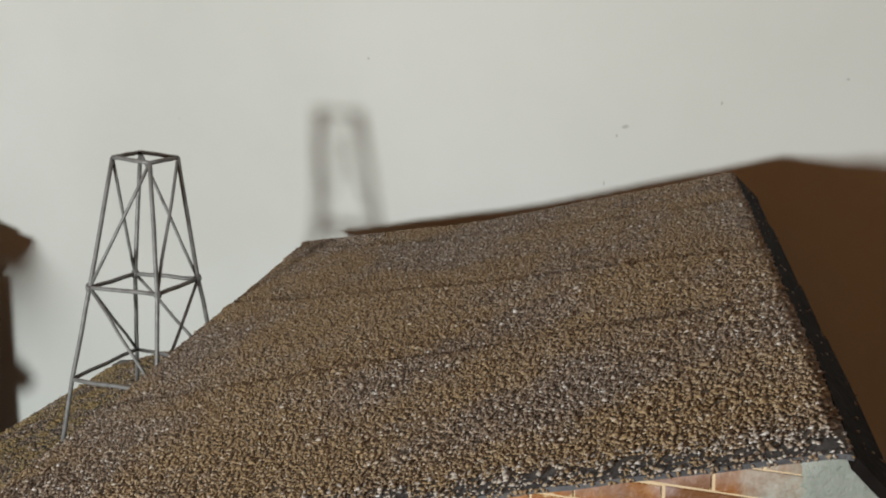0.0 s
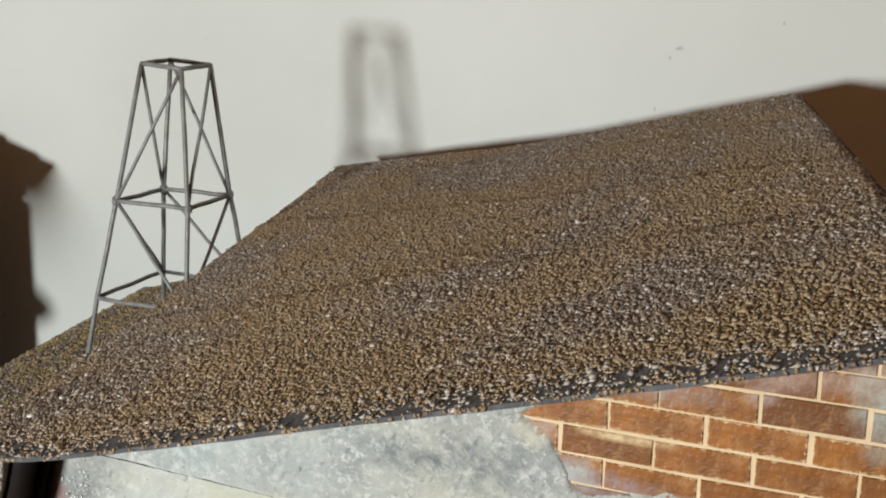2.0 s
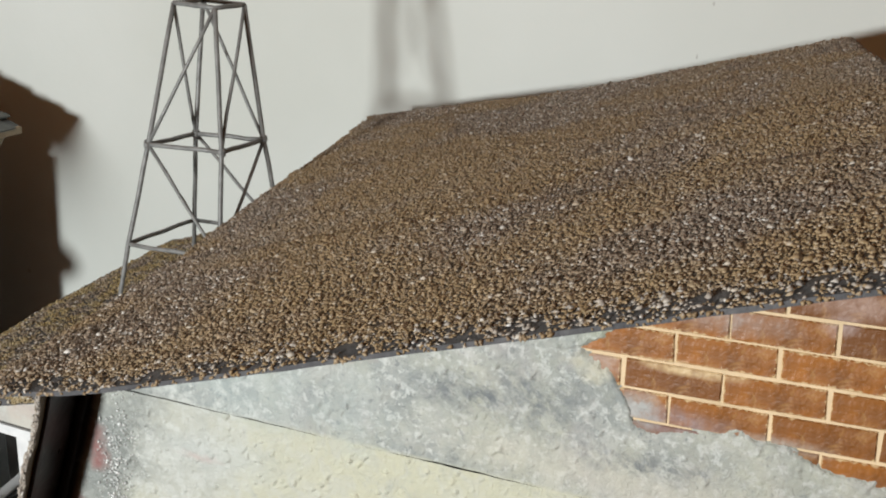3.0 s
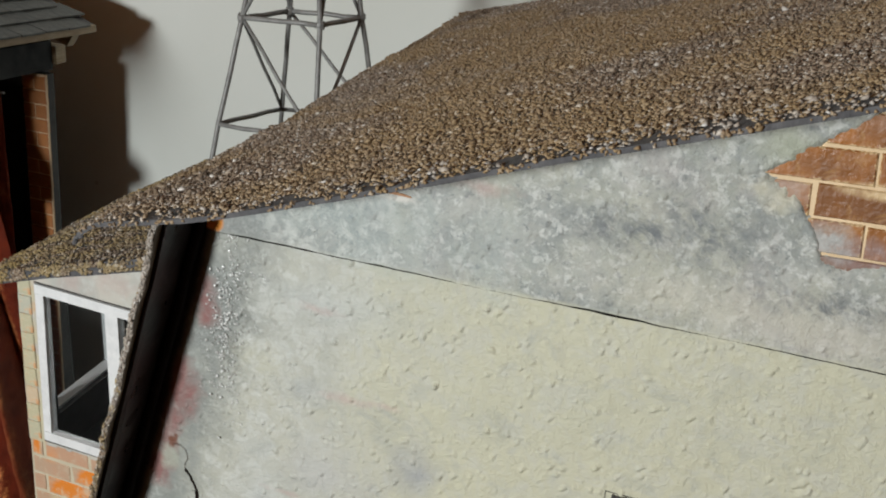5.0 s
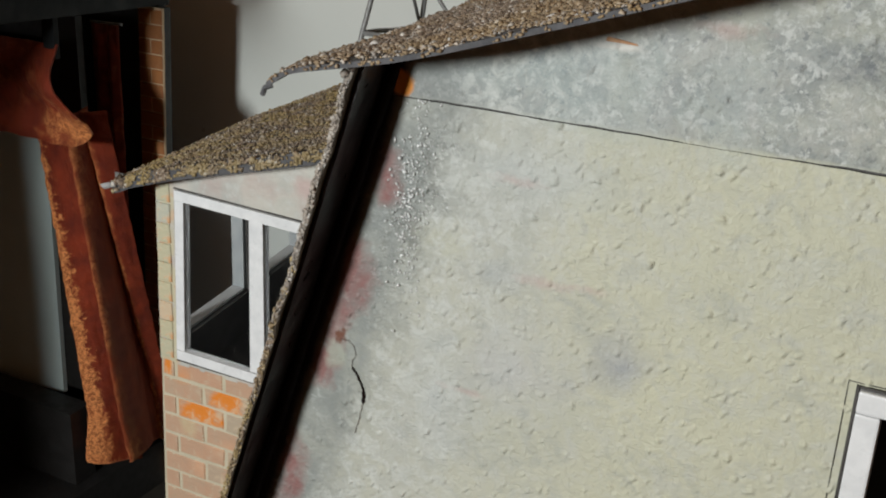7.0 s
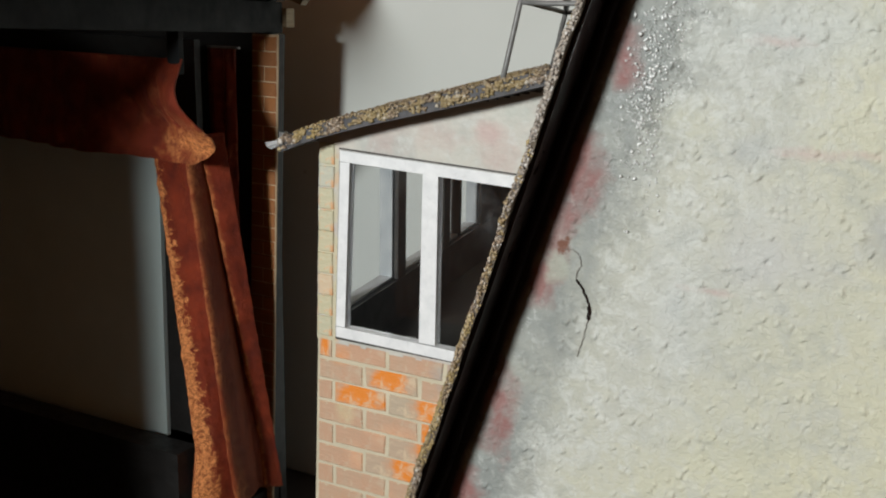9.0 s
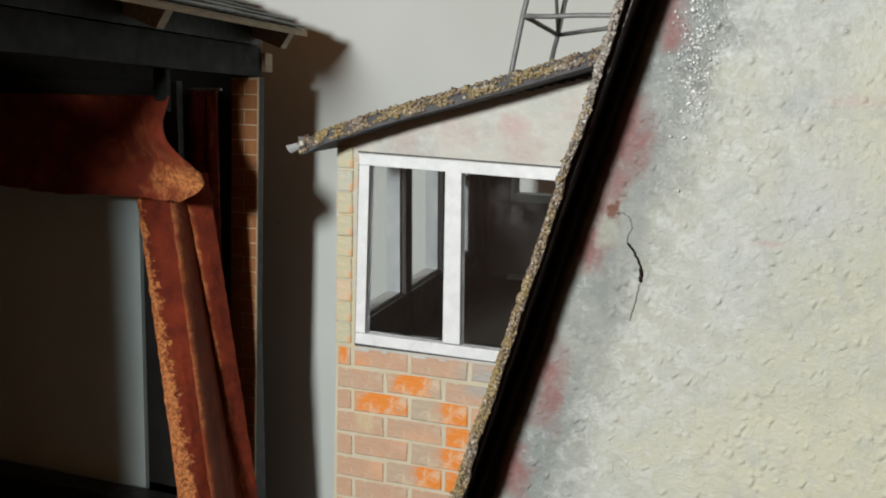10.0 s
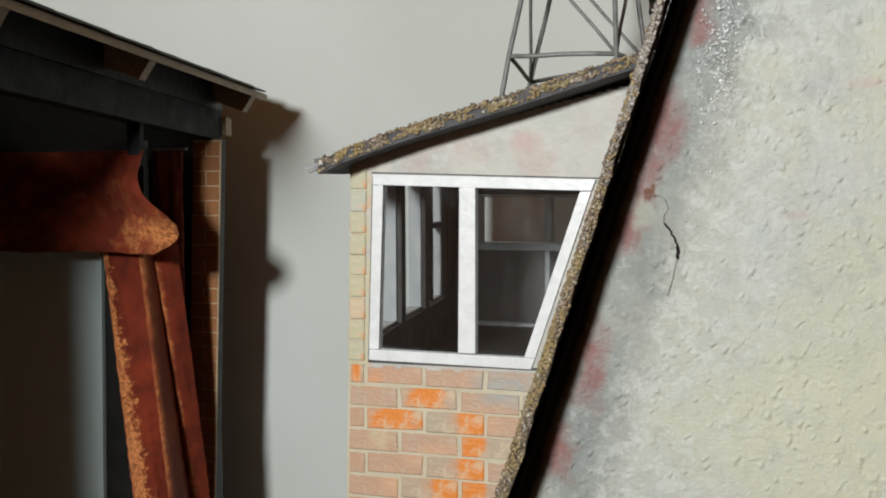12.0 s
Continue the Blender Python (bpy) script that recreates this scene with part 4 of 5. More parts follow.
core([(-0.3985, TABLE_Z), (-0.245, TABLE_Z), (-0.245, 0.1303), (annex_left(0.1303), 0.1303)])
core([(annex_left(0.1305), 0.1305), (AW[3][0] - 0.0002, 0.1305), (AW[0][0] - 0.0002, 0.2070), (annex_left(0.2070), 0.2070)])
core([(annex_left(0.2074), 0.2074), (-0.245, 0.2074), (-0.245, annex_z(-0.245, ANNEX_Y) - 0.004), (-0.387, annex_z(-0.387, ANNEX_Y) - 0.004)])
core([(AW[2][0] + 0.0004, 0.1305), (-0.245, 0.1305), (-0.245, 0.2070), (AW[1][0] + 0.0004, 0.2070)])

# annex window
FW = 0.0044
aw = part("window_frame", prism([AW[0], AW[1], (AW[1][0] - 0.0018, AW[1][1] - FW), (AW[0][0] - 0.0001, AW[0][1] - FW)], ANNEX_Y - 0.0012, ANNEX_Y + 0.0035, 0, 0.00018), WHITE, annex, "white painted window frame, raked on one side")
bars = [[(AW[3][0], AW[3][1]), (AW[2][0], AW[2][1]), (AW[2][0] + 0.0018, AW[2][1] + FW), (AW[3][0] + 0.0001, AW[3][1] + FW)],
        [(AW[3][0] + 0.0001, AW[3][1] + FW + 0.0002), (AW[3][0] + FW, AW[3][1] + FW + 0.0002), (AW[0][0] + FW, AW[0][1] - FW - 0.0002), (AW[0][0] - 0.0001, AW[0][1] - FW - 0.0002)],
        [(AW[2][0] + 0.0018 - FW, AW[2][1] + FW + 0.0002), (AW[2][0] + 0.0018, AW[2][1] + FW + 0.0002), (AW[1][0] - 0.0018, AW[1][1] - FW - 0.0002), (AW[1][0] - 0.0018 - FW, AW[1][1] - FW - 0.0002)],
        [(-0.3432, AW[3][1] + FW + 0.0001), (-0.3360, AW[3][1] + FW + 0.0001), (-0.3358, AW[0][1] - FW - 0.0008), (-0.3424, AW[0][1] - FW - 0.0005)]]
for b in bars:
    part("frame_bar", prism(b, ANNEX_Y - 0.0010, ANNEX_Y + 0.0035, 0, 0.00018), WHITE, aw)
for b in ([(AW[3][0] + FW - 0.0003, 0.1366), (-0.3428, 0.1366), (-0.3422, 0.2018), (AW[0][0] + FW - 0.0003, 0.2018)],
          [(-0.3364, 0.1366), (AW[2][0] + 0.0018 - FW + 0.0006, 0.1366), (AW[1][0] - 0.0018 - FW + 0.0006, 0.1995), (-0.3362, 0.2016)]):
    g = part("pane", prism(b, ANNEX_Y + 0.0004, ANNEX_Y + 0.0012), GLASS, aw, "window glass")
    g.visible_shadow = False
for b in ([(-0.3798, 0.2074), (-0.2870, 0.2046), (-0.2870, 0.2052), (-0.3798, 0.2080)], [(-0.3821, 0.1306), (-0.3812, 0.1306), (-0.3787, 0.2062), (-0.3796, 0.2062)], rect(-0.3820, -0.310, 0.1300, 0.1311)):
    part("frame_joint", prism(b, ANNEX_Y - 0.0003, ANNEX_Y + 0.004), DARK_IN, aw)

# annex inside: side wall with a row of lights, back wall with a window, dark floor
SIDE = lambda y: -0.3893 - 0.145 * (y - ANNEX_Y)
AB = 0.60


def side_block(y0, y1, z0, z1, t0=0.0, t1=0.008):
    return hull([(SIDE(y0) + t0, y0, z0), (SIDE(y0) + t1, y0, z0), (SIDE(y1) + t1, y1, z0), (SIDE(y1) + t0, y1, z0),
                 (SIDE(y0) + t0, y0, z1), (SIDE(y0) + t1, y0, z1), (SIDE(y1) + t1, y1, z1), (SIDE(y1) + t0, y1, z1)])


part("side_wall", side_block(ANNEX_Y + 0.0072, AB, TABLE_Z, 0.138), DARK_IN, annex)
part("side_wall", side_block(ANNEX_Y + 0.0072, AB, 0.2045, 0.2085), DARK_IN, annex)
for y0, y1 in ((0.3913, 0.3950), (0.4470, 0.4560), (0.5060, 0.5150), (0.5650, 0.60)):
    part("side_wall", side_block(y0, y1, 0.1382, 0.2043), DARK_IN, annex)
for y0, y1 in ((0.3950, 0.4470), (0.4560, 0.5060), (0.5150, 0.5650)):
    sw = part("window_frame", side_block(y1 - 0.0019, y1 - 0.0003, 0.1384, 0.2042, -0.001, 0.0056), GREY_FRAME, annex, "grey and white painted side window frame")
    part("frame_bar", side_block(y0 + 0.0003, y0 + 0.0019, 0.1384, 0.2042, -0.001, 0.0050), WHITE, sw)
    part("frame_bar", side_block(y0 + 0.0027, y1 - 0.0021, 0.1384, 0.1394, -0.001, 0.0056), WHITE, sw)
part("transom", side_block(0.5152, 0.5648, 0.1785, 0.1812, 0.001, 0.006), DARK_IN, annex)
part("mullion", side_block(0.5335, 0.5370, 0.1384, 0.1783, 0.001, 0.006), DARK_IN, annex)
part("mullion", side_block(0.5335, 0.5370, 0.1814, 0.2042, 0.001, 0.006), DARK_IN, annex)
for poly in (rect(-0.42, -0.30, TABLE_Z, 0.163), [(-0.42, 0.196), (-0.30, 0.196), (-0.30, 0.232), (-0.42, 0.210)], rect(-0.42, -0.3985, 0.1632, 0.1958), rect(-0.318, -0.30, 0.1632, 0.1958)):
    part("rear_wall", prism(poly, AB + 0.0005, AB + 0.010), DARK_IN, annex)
bw = part("window_frame", prism(rect(-0.3983, -0.3182, 0.1633, 0.1678), AB - 0.002, AB + 0.009), GREY_FRAME, annex, "grey painted rear window frame")
for poly in (rect(-0.3983, -0.3182, 0.1945, 0.1957), rect(-0.3575, -0.3535, 0.1680, 0.1943), rect(-0.3983, -0.3965, 0.1680, 0.1943), rect(-0.3572, -0.3545, 0.1140, 0.1630)):
    part("frame_bar", prism(poly, AB - 0.0012, AB + 0.0004 if poly[0][1] < 0.15 else AB + 0.008), GREY_FRAME, bw)
part("inner_sill", prism(rect(-0.3985, -0.33, 0.1185, 0.1205), AB - 0.006, AB), GREY_FRAME, annex)
part("interior_floor", hull([(-0.385, 0.3965, 0.112), (-0.25, 0.3965, 0.112), (-0.28, AB, 0.112), (-0.41, AB, 0.112), (-0.385, 0.3965, 0.118), (-0.25, 0.3965, 0.118), (-0.28, AB, 0.118), (-0.41, AB, 0.118)]), TABLE, annex)

# annex roof
def annex_top(u, v):
    x0, x1 = -0.3985 - 0.06 * v * 0.98, -0.246 - SHEAR * (0.24 * v)
    y = ANNEX_EDGE + (0.60 - ANNEX_EDGE) * v + 0.0006 * NOISE(u, 0, 25, 3.0) * (v == 0) + 0.035 * u * v
    x0 = -0.3955 - 0.013 * min(1, v * 2.2) + 0.028 * max(0, v - 0.92) / 0.08
    x = x0 + (x1 - x0) * u
    z = annex_z(x, y) + 0.054 * max(0.0, x + 0.392) * math.exp(-((v / 0.22) ** 2)) + 0.0010 * NOISE(x, y, 24, 6.0) - 0.0018 * math.exp(-((u / 0.05) ** 2))
    return (x, y, z)


raw("roof", *sheet(annex_top, 70, 60, (0, 0, -0.0052)), FELT_BLACK, annex, "lean-to felt roof with lichened chips")
chips("mineral_surfacing", *scatter(annex_top, 30000, 12, lambda u, v, r: r.random() > max(0, 1 - v / 0.03) * (0.55 + 0.8 * NOISE(u, 0, 22, 5.0))), 0.00070, CHIPS_LICHEN, annex, 13, "brown and ochre lichened chips")
def annex_front(u, v):
    x, y, z = annex_top(u, 0.0)
    return (x, y - 0.0001, z - 0.0044 * v)
p, q = scatter(annex_front, 1700, 14, lambda u, v, r: r.random() < 0.60 - 0.35 * v + 1.1 * NOISE(u, v * 0.1, 26, 5.0))
chips("mineral_surfacing", p, [(0, -0.8, 0.6)] * len(p), 0.00075, CHIPS_LICHEN, annex, 15, "lichened chips on the edge")
gutter = bmesh.new()
for i in range(9):
    a = math.pi * (0.10 + 1.0 * i / 8)
    for x, k in ((-0.4005, 1.0), (-0.3930, 0.55)):
        gutter.verts.new((x, 0.3690 - 0.0046 * math.cos(a) * k, 0.2122 - 0.0046 * math.sin(a) * k + 0.18 * (x + 0.3995)))
gutter.verts.ensure_lookup_table()
for i in range(8):
    gutter.faces.new([gutter.verts[k] for k in (2 * i, 2 * i + 1, 2 * i + 3, 2 * i + 2)])
bmesh.ops.solidify(gutter, geom=list(gutter.faces), thickness=0.0008)
part("gutter_end", gutter, WHITE, annex, "small white curled gutter end", smooth=True)

# ---- wire tower on the annex roof ----
tower = thing("wire_tower", "tapered grey wire lattice tower standing on the annex roof", "tower", at=(-0.32, 0.5, 0.23))
TOP = {"L": (-0.3345, 0.5015, 0.374), "F": (-0.3090, 0.4970, 0.374), "R": (-0.3045, 0.5150, 0.374), "B": (-0.3300, 0.5190, 0.374)}
MID = {"L": (-0.3365, 0.4785, 0.3105), "F": (-0.2985, 0.4820, 0.3105), "R": (-0.2945, 0.5130, 0.3105), "B": (-0.3295, 0.5075, 0.3105)}
LOW = {"L": (-0.3450, 0.4700, 0.2622), "F": (-0.2950, 0.4715, 0.2615), "R": (-0.2870, 0.5160, 0.2615), "B": (-0.3500, 0.5328, 0.2555)}
for k, s in enumerate("LFRB"):
    low = Vector(LOW[s])
    foot = low + (low - Vector(MID[s])) * 0.62
    foot.z = annex_z(foot.x, foot.y) - 0.0005
    part("leg", rod([TOP[s], MID[s], low, foot], 0.00118, 10, 0.0002, k), WIRE, tower, smooth=True)
    part("joint", rod([Vector(MID[s]) + Vector((0, 0, 0.0016)), Vector(MID[s]) - Vector((0, 0, 0.0016))], 0.0019, 8, 0.0003, 40 + k), WIRE, tower, "blob of solder")
for k, (a, b) in enumerate(("LF", "FR", "RB", "BL")):
    part("top_bar", rod([TOP[a], TOP[b]], 0.00115, 8, 0.0002, 10 + k), WIRE, tower, smooth=True)
    part("ring_bar", rod([MID[a], MID[b]], 0.00115, 8, 0.0004, 20 + k), WIRE, tower, smooth=True)
    part("ring_bar", rod([LOW[a], LOW[b]], 0.00110, 8, 0.0004, 30 + k), WIRE, tower, smooth=True)
for k, (p0, p1) in enumerate(((TOP["L"], MID["B"]), (TOP["F"], MID["L"]), (TOP["B"], MID["R"]), (TOP["R"], MID["F"]),
                              (MID["L"], LOW["B"]), (MID["L"], LOW["F"]), (MID["B"], LOW["R"]), (MID["R"], LOW["F"]))):
    part("brace", rod([p0, p1], 0.00085, 8, 0.0003, 50 + k), WIRE, tower, smooth=True)

# ---- model theatre ----
theatre = thing("model_theatre", "dark model theatre with slate roof, brick pier and rust velvet curtains", "model theatre", at=(-0.75, 0.5, TABLE_Z))
TA, TTILT = 0.115, 0.058                # plan slant and fall of the eaves along the depth
eave_x = lambda y: -0.5570 - TA * (y - 0.657)
beam_x = lambda y: -0.5800 - TA * (y - 0.609)
fall = lambda y: -TTILT * (y - 0.630)
# front end T0 lies out of view, brought forward to widen the stage's penumbra
T0, T1 = 0.100, 0.633


def along(line, y0, y1, d0, d1, z0, z1, bevel=0.0):
    """A block that follows a slanting line in plan and falls with the eaves, d metres outside the line."""
    return hull([(line(y) + d, y, z + fall(y)) for z in (z0, z1) for y, d in ((y0, d0), (y0, d1), (y1, d1), (y1, d0))], bevel)


part("beam", along(beam_x, T0 - 0.03, 0.620, -0.012, 0.0, 0.2312, 0.2508, 0.0006), SLATE_BLUE, theatre, "slate blue painted eaves beam")
# board added across the open gap above the beam, black for its shade
part("frieze", along(beam_x, T0 - 0.03, 0.628, -0.010, -0.003, 0.2518, 0.2700), BLACK, theatre, "black board standing for the shaded gap above the beam")
part("beam_end", along(beam_x, 0.6202, 0.6262, -0.011, 0.003, 0.2350, 0.2470, 0.0004), WOOD, theatre, "pale wood beam end")
part("beam_end", along(beam_x, 0.6272, 0.6320, -0.011, 0.002, 0.2350, 0.2470, 0.0004), WOOD, theatre)
# roof boarding, rafters
RISE = 0.36


def roof_block(y0, y1, d0, d1, z0, z1, bevel=0.0):
    """A block lying on the roof's slope, from d0 to d1 metres up from the eaves."""
    return hull([(eave_x(y) - d, y, z + RISE * d + fall(y)) for z in (z0, z1) for y, d in ((y0, d0), (y1, d0), (y1, d1), (y0, d1))], bevel)


part("roof_board", roof_block(T0, T1, 0.0022, 0.40, 0.2602, 0.2622), BLACK, theatre, "dark roof boarding")
part("fascia", roof_block(T0, T1, 0.0, 0.0020, 0.2580, 0.2624, 0.0003), WOOD, theatre, "pale wood eaves strip")
for y in (0.340, 0.4715, 0.6135):
    # rafter with its end cut back under the eaves
    part("rafter", hull([(eave_x(yy) - d, yy, z + RISE * d + fall(yy)) for z, d0 in ((0.2455, 0.0105), (0.2600, 0.0021)) for yy, d in ((y, d0), (y + 0.0075, d0), (y + 0.0075, 0.036), (y, 0.036))], 0.0004), WOOD, theatre)
# walls that close the theatre; the first, unseen, is added to block the lamp
part("lamp_blocker", prism([(-1.06, TABLE_Z), (-0.5320, TABLE_Z), (-0.5320, 0.2990), (-0.886, 0.2990 + 0.36 * RISE), (-1.06, 0.2990 + 0.36 * RISE)], T0 - 0.012, T0 - 0.004), BLACK, theatre)
part("far_wall", prism([(-1.05, TABLE_Z), (-0.585, TABLE_Z), (-0.585, 0.2600), (-0.954, 0.2600 + 0.37 * RISE), (-1.05, 0.2600 + 0.37 * RISE)], 0.6125, 0.6195), BLACK, theatre)
part("side_wall", box(-1.06, -1.05, T0, 0.620, TABLE_Z, 0.40), BLACK, theatre)
part("stage_floor", box(-1.05, -0.590, T0, 0.612, TABLE_Z, -0.085), BLACK, theatre)
part("stage_front", box(-1.05, -0.600, 0.525, 0.5435, -0.0848, -0.0300), BLACK, theatre, "black painted panel under the screen")
part("screen_surround", box(-1.05, -0.5990, 0.5545, 0.5600, -0.0300, 0.23), BLACK, theatre)
part("screen", prism([(-1.0, -0.056), (-0.6315, -0.0340), (-0.6270, 0.21), (-1.0, 0.21)], 0.5505, 0.5540), SCREEN, theatre, "pale grey projection screen")
part("bracket", box(-0.5810, -0.5722, 0.5110, 0.5150, 0.2140, 0.2500, 0.0005), SLATE_BLUE, theatre, "slate blue bracket")

# brick pier at the far end
pier_x = lambda z: -0.5745 + 0.037 * (z - 0.2)
PIER_Y = 0.6040
part("pier", hull([(pier_x(z) + d, y, z) for z in (TABLE_Z, 0.2318) for y, d in ((PIER_Y, -0.0200), (PIER_Y, 0.0), (PIER_Y + 0.0013, 0.0), (PIER_Y + 0.0013, -0.0200))]), MORTAR_PIER, theatre, "brick pier")
part("pier_back", hull([(pier_x(z) - 0.0006 + d, y, z) for z in (TABLE_Z, 0.2318) for y, d in ((PIER_Y + 0.0015, -0.0194), (PIER_Y + 0.0015, 0.0), (PIER_Y + 0.008, 0.0), (PIER_Y + 0.008, -0.0194))]), BLACK, theatre)
part("rail", rod([(-0.6040, 0.5720, 0.2250), (-0.5800, 0.5740, 0.2250)], 0.0008, 8), WIRE, theatre, "thin metal curtain rail")


def hang(name, verts, faces, nu, nv, label, mat):
    """Cloth from a grid of points, charted from hem to free edge and from top to bottom."""
    ob = raw(name, verts, faces, mat, theatre, label, smooth=True)
    chart = ob.data.uv_layers.new(name="cloth")
    spots = np.array([(i / nu, j / nv) for j in range(nv + 1) for i in range(nu + 1)])
    corner = np.empty(len(ob.data.loops), dtype=np.int32)
    ob.data.loops.foreach_get("vertex_index", corner)
    chart.data.foreach_set("uv", spots[corner].ravel())
    solid = ob.modifiers.new("thickness", "SOLIDIFY")
    solid.thickness = 0.0010
    return ob


def cloth(name, outline, folds, depth, y_of, z_top, z_bot, nu, nv, seed, label, mat):
    """Hanging cloth: outline(v) gives its left and right x at a height, folds ripple it towards the viewer."""
    verts, faces = [], []
    for j in range(nv + 1):
        v = j / nv
        xl, xr = outline(v)
        for i in range(nu + 1):
            u = i / nu
            a = min(1.0, max(0.0, u + 0.03 * NOISE(u, v, 3.0, seed)))
            y = y_of(u, v) - depth(v) * float(np.interp(a, *folds)) + 0.0010 * NOISE(u * 2, v * 7, 6, seed + 1)
            y -= 0.0012 * NOISE(u * 4, v * 20, 9, seed + 2) * math.exp(-((a - 0.16) / 0.10) ** 2)
            zt, zb = z_top(u), z_bot(u)
            verts.append((xl + (xr - xl) * u, y, zt + (zb - zt) * v))
    for j in range(nv):
        for i in range(nu):
            a = j * (nu + 1) + i
            faces.append((a, a + 1, a + nu + 2, a + nu + 1))
    return hang(name, verts, faces, nu, nv, label, mat)


bend = lambda v, marks: float(np.interp(v, np.linspace(0, 1, len(marks)), marks))
# the drape's plan from hem to free edge: where along the cloth, x, y, and how far each drifts on the way down
DRAPE = np.array([(0.00, -0.618, 0.538, 0.027, 0.000), (0.10, -0.611, 0.528, 0.030, 0.000), (0.30, -0.597, 0.532, 0.023, 0.004), (0.46, -0.5885, 0.531, 0.018, 0.016),
                  (0.50, -0.5860, 0.527, 0.018, 0.016), (0.55, -0.5880, 0.541, 0.016, 0.022), (0.68, -0.5930, 0.553, 0.013, 0.028), (0.74, -0.5890, 0.548, 0.008, 0.044),
                  (0.79, -0.5855, 0.541, 0.006, 0.052), (0.90, -0.5810, 0.545, 0.004, 0.054), (1.00, -0.5765, 0.552, 0.001, 0.050)])


def drape():
    nu, nv = 110, 100
    verts, faces = [], []
    for j in range(nv + 1):
        v = j / nv
        for i in range(nu + 1):
            u = i / nu
            a = min(1.0, max(0.0, u + 0.018 * NOISE(u, v, 3.0, 3.0) * 4 * u * (1 - u)))
            x0, y0, dx, dy = (float(np.interp(a, DRAPE[:, 0], DRAPE[:, k])) for k in (1, 2, 3, 4))
            flare = max(0.0, (v - 0.86) / 0.14)
            x = x0 + dx * v - 0.008 * flare * (1 - u) ** 2 + 0.0006 * NOISE(u * 2, v * 9, 6, 7.0)
            y = y0 + dy * v - 0.004 * flare * math.sin(3 * math.pi * u) + 0.0009 * NOISE(u * 2, v * 7, 6, 4.0) - 0.0012 * NOISE(u * 4, v * 20, 9, 5.0) * math.exp(-((u - 0.12) / 0.10) ** 2)
            zt = 0.176
            verts.append((x, y, zt + (-0.060 - 0.018 * u - zt) * v))
    for j in range(nv):
        for i in range(nu):
            a = j * (nu + 1) + i
            faces.append((a, a + 1, a + nu + 2, a + nu + 1))
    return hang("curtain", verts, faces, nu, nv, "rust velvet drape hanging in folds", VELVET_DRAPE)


drape()
cloth("curtain", lambda v: (-0.6040, -0.5845 - 0.002 * v), ((0, 0.3, 0.6, 0.8, 1), (0, 0.6, 0.2, 1.0, 0.4)), lambda v: 0.006, lambda u, v: 0.574 + 0.004 * u, lambda u: 0.2240, lambda u: -0.085, 24, 40, 8, "rust velvet curtain gathered behind the drape", VELVET)


def valance():
    """A deep pelmet across the stage that swells into a lip at its free end."""
    nu, nv = 150, 44
    verts, faces = [], []
    for j in range(nv + 1):
        v = j / nv
        right = bend(v, (-0.5715, -0.5715, -0.5705, -0.5685, -0.5655, -0.5600, -0.5520, -0.5480, -0.5490, -0.5545, -0.5660))
        for i in range(nu + 1):
            w = (1 - i / nu) ** 1.7
            x = right - 0.36 * w
            lip = math.exp(-((x - right) / 0.022) ** 2)
            fold = math.cos(2 * math.pi * 46 * (x + 0.02 * v) + 1.5 * NOISE(x, v * 0.05, 30, 3.0))
            y = 0.5130 - 0.0013 * fold * (0.3 + 0.7 * v) - 0.0120 * lip * math.sin(min(1.0, v * 1.15) * math.pi) ** 1.5 + 0.0016 * NOISE(x * 4, v * 0.2, 25, 6.0)
            for back, lean, deep in ((0.020, 0.010, 0.0034), (0.030, 0.004, 0.0028), (0.047, -0.004, 0.0018)):
                y += deep * math.exp(-((x - right + back + lean * (v - 0.5)) / 0.0016) ** 2) * math.sin(math.pi * min(1.0, max(0.0, (v - 0.08) / 0.72))) ** 2
            z = 0.2225 - 0.0592 * v + 0.0008 * math.sin(60 * x) * v + 0.004 * (1 - lip) * v * w
            verts.append((x, y, z))
    for j in range(nv):
        for i in range(nu):
            a = j * (nu + 1) + i
            faces.append((a, a + 1, a + nu + 2, a + nu + 1))
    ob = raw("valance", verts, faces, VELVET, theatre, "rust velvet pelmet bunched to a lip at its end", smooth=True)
    solid = ob.modifiers.new("thickness", "SOLIDIFY")
    solid.thickness = 0.0014


valance()

# ---- pieces of walls and roofs ----
def piece_mesh(name, w, d, h, mat, bevel, seed):
    rng = random.Random(seed)
    bm = bmesh.new()
    for x, y, z in ((0, 0, 0), (w, 0, 0), (w, 0, h), (0, 0, h)):
        bm.verts.new((x + rng.uniform(-1, 1) * bevel * 0.6, y, z + rng.uniform(-1, 1) * bevel * 0.6))
    bm.verts.ensure_lookup_table()
    front = bm.faces.new(bm.verts)
    out = bmesh.ops.extrude_face_region(bm, geom=[front])
    bmesh.ops.translate(bm, verts=[v for v in out["geom"] if isinstance(v, bmesh.types.BMVert)], vec=(0, d, 0))
    bmesh.ops.recalc_face_normals(bm, faces=bm.faces)
    bmesh.ops.bevel(bm, geom=[e for e in bm.edges if all(v.co.y < d * 0.5 for v in e.verts)], offset=bevel, segments=1, affect="EDGES")
    me = bpy.data.meshes.new(name)
    bm.to_mesh(me)
    bm.free()
    me.materials.append(mat)
    return me


def lay(name, me, m, parent):
    ob = new(name, me)
    ob.parent = parent
    ob.matrix_parent_inverse = Matrix.Translation(parent.location).inverted() if not parent.parent else Matrix()
    ob.matrix_basis = m
    return ob


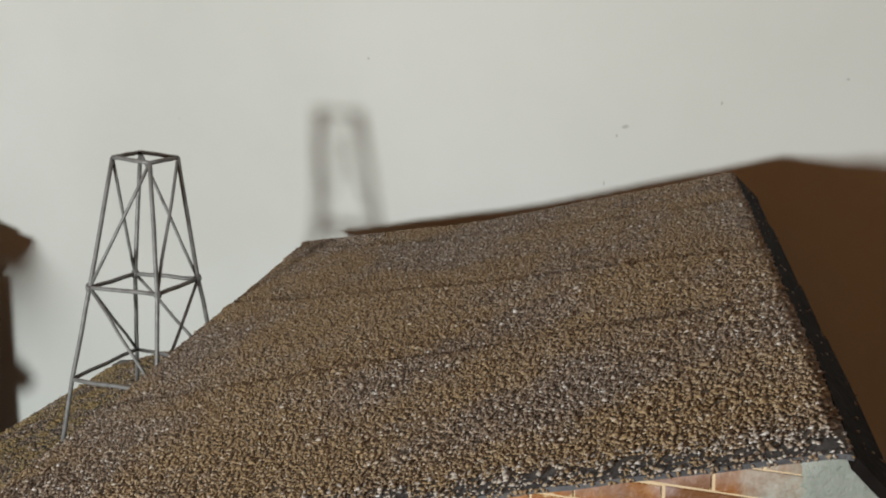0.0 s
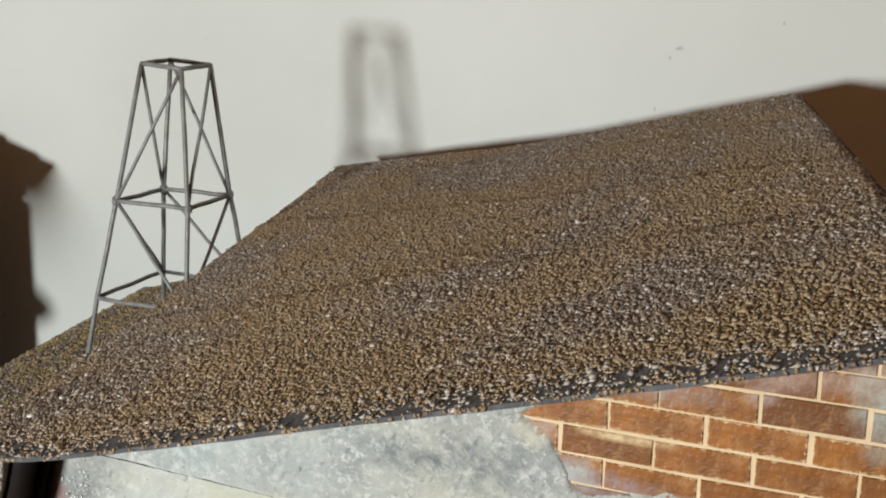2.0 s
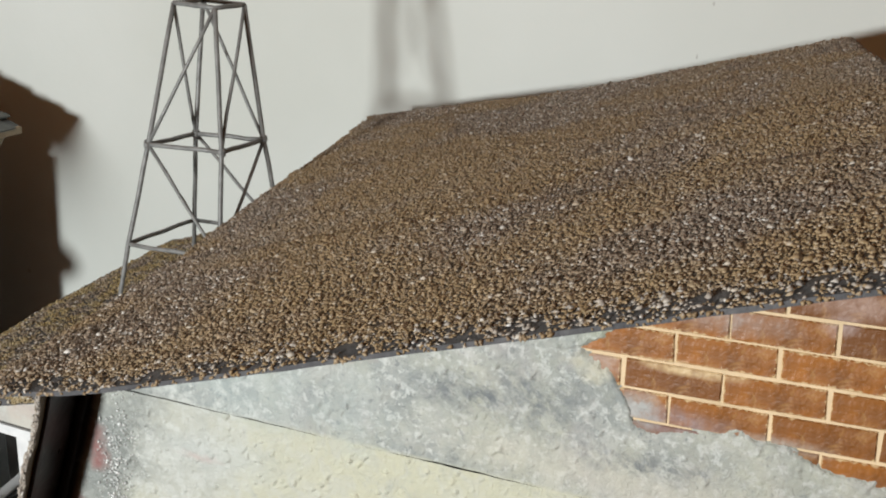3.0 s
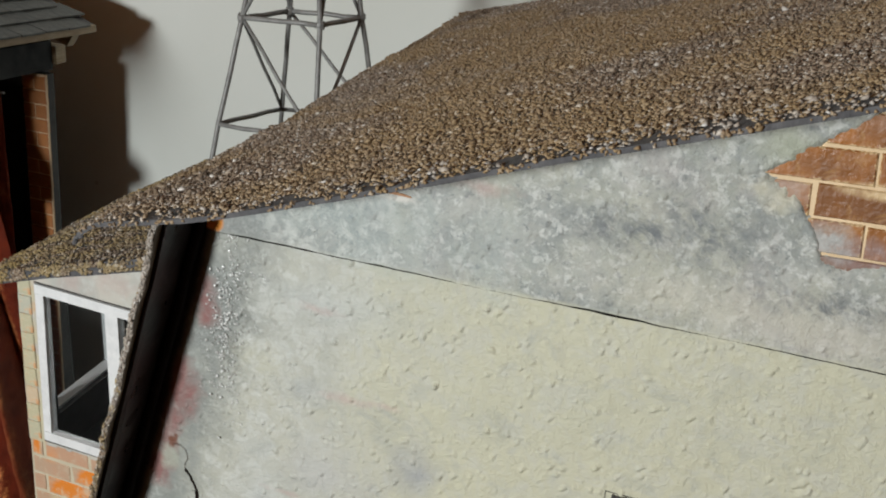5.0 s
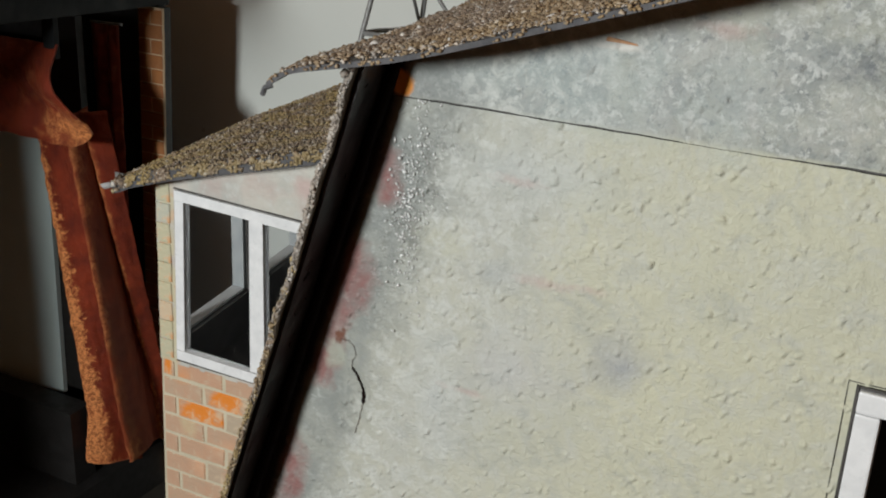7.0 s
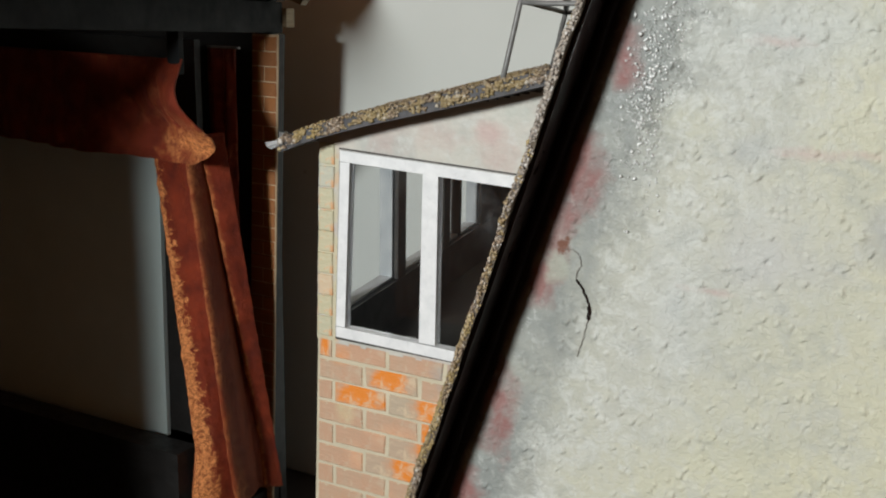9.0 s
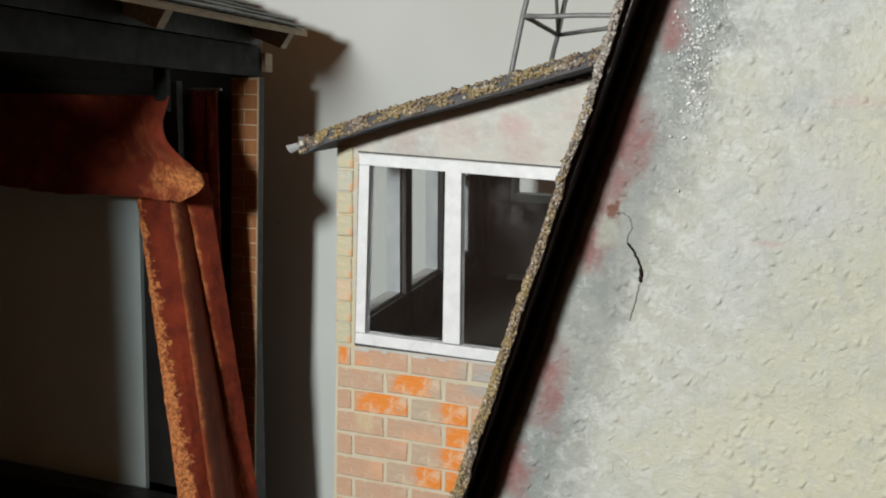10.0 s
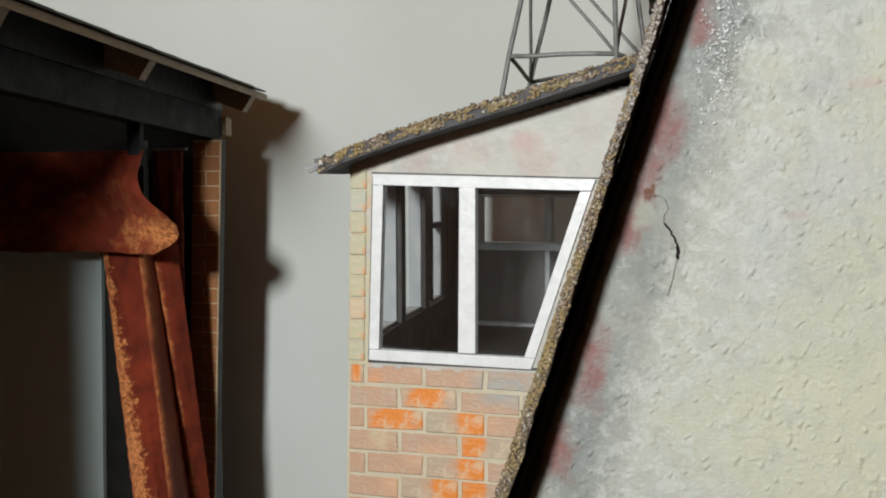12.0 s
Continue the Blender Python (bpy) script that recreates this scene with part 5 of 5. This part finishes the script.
# bared brickwork in the gable
meshes = [piece_mesh("brick", 0.0246, 0.0022, 0.0079, BRICK, 0.0003, 60 + k) for k in range(4)]
rng = random.Random(5)
for row in range(-1, 7):
    for k in range(-2, 6):
        x = -0.0716 + 0.0256 * k + (0.0 if row % 2 else 0.0128)
        z = 0.3058 + 0.00878 * row + 0.026 * (x + 0.035)
        room = min(1.0, (roof_z(x, WALL_Y) - 0.0036 - z) / 0.0079)       # cut down under the eaves
        if in_patch(x + 0.012, z + 0.004) > -0.016 and room > 0.2 and z > 0.2895:
            lay("brick", meshes[rng.randrange(4)], pose(x + rng.uniform(-3e-4, 3e-4), WALL_Y + rng.uniform(0, 2e-4), z + rng.uniform(-2e-4, 2e-4), 0, -1.4 + rng.uniform(-0.5, 0.5), 0) @ Matrix.Diagonal((1, 1, room, 1)), house)

# painted brickwork under the annex window
buff = [piece_mesh("brick", 0.0232, 0.0022, 0.0084, BRICK_BUFF, 0.0006, 70 + k) for k in range(4)]
dabbed = [piece_mesh("brick", 0.0232, 0.0022, 0.0084, m, 0.0006, 90 + k) for k, m in enumerate(BRICK_DABS)]
joint0, joint1, length = -0.3690, -0.3580, 0.0257
dabs = {(0, 0): 3, (1, -1): 0, (1, 0): 1, (2, 1): 2, (3, 0): 1, (4, 0): 1, (4, 1): 2, (-1, -2): 3}
for row in range(-1, 18):
    z = 0.1118 - 0.0093 * row
    start = joint1 if row % 2 else joint0
    for k in range(-2, 4):
        x = start + length * k + 0.0007
        x1 = x + length - 0.0014
        x0 = max(x, annex_left(z) + 0.0010)
        if x1 - x0 < 0.003 or x0 > -0.285:
            continue
        stretch = lambda a, b, base: pose(a, ANNEX_Y + 0.0001 + rng.uniform(0, 3e-4), z + rng.uniform(-3e-4, 3e-4), 0, rng.uniform(-0.8, 0.8), 0) @ Matrix.Diagonal(((b - a) / base, 1, 1, 1))
        me = dabbed[dabs[row, k]] if (row, k) in dabs else buff[rng.randrange(4)]
        lay("brick", me, stretch(x0, x1, 0.0232), annex)

# pier bricks
pier_brick = piece_mesh("brick", 0.0190, 0.0030, 0.0089, BRICK_PIER, 0.0003, 95)
pier_half = piece_mesh("brick", 0.0090, 0.0030, 0.0089, BRICK_PIER, 0.0003, 96)
turn = math.degrees(math.atan2(1.0, -TA))
for row in range(36):
    z = 0.2215 - 0.0096 * row
    x = pier_x(z + 0.004) - 0.0197
    for dx, me in ((0.0, pier_brick),) if row % 2 else ((0.0, pier_half), (0.0100, pier_half)):
        lay("brick", me, pose(x + dx, PIER_Y - 0.0008, z, 0, rng.uniform(-0.5, 0.5), 0), theatre)

# slates in courses
slate = [piece_mesh("slate", w, 0.0200, 0.0013, SLATE, 0.0002, 97 + k) for k, w in enumerate((0.0222, 0.0226, 0.0218))]
for row in range(12):
    for k in range(24):
        y = T0 + 0.0228 * k + (0.0114 if row % 2 else 0)
        if y > T1 - 0.0135:
            continue
        d = 0.0135 * row - 0.0025
        lay("slate", slate[rng.randrange(3)], pose(eave_x(y) - d, y, 0.2633 + d * RISE + fall(y) + rng.uniform(0, 4e-4), 0, 0, turn) @ pose(0, 0, 0, 15 + rng.uniform(-1.0, 1.0), -math.degrees(math.atan(TTILT)) * -1, 0), theatre)

# worn painted bricks up the annex corner
corner = [piece_mesh("brick", 0.0068, 0.0016, 0.0083, BRICK_CORNER, 0.0003, 110 + k) for k in range(3)]
for row in range(9):
    z = 0.1306 + 0.0088 * row
    lay("brick", corner[rng.randrange(3)], pose(annex_left(z) + 0.0006, ANNEX_Y - 0.0008 + rng.uniform(0, 2e-4), z + rng.uniform(-3e-4, 3e-4), 0, rng.uniform(-1, 1), 0), annex)
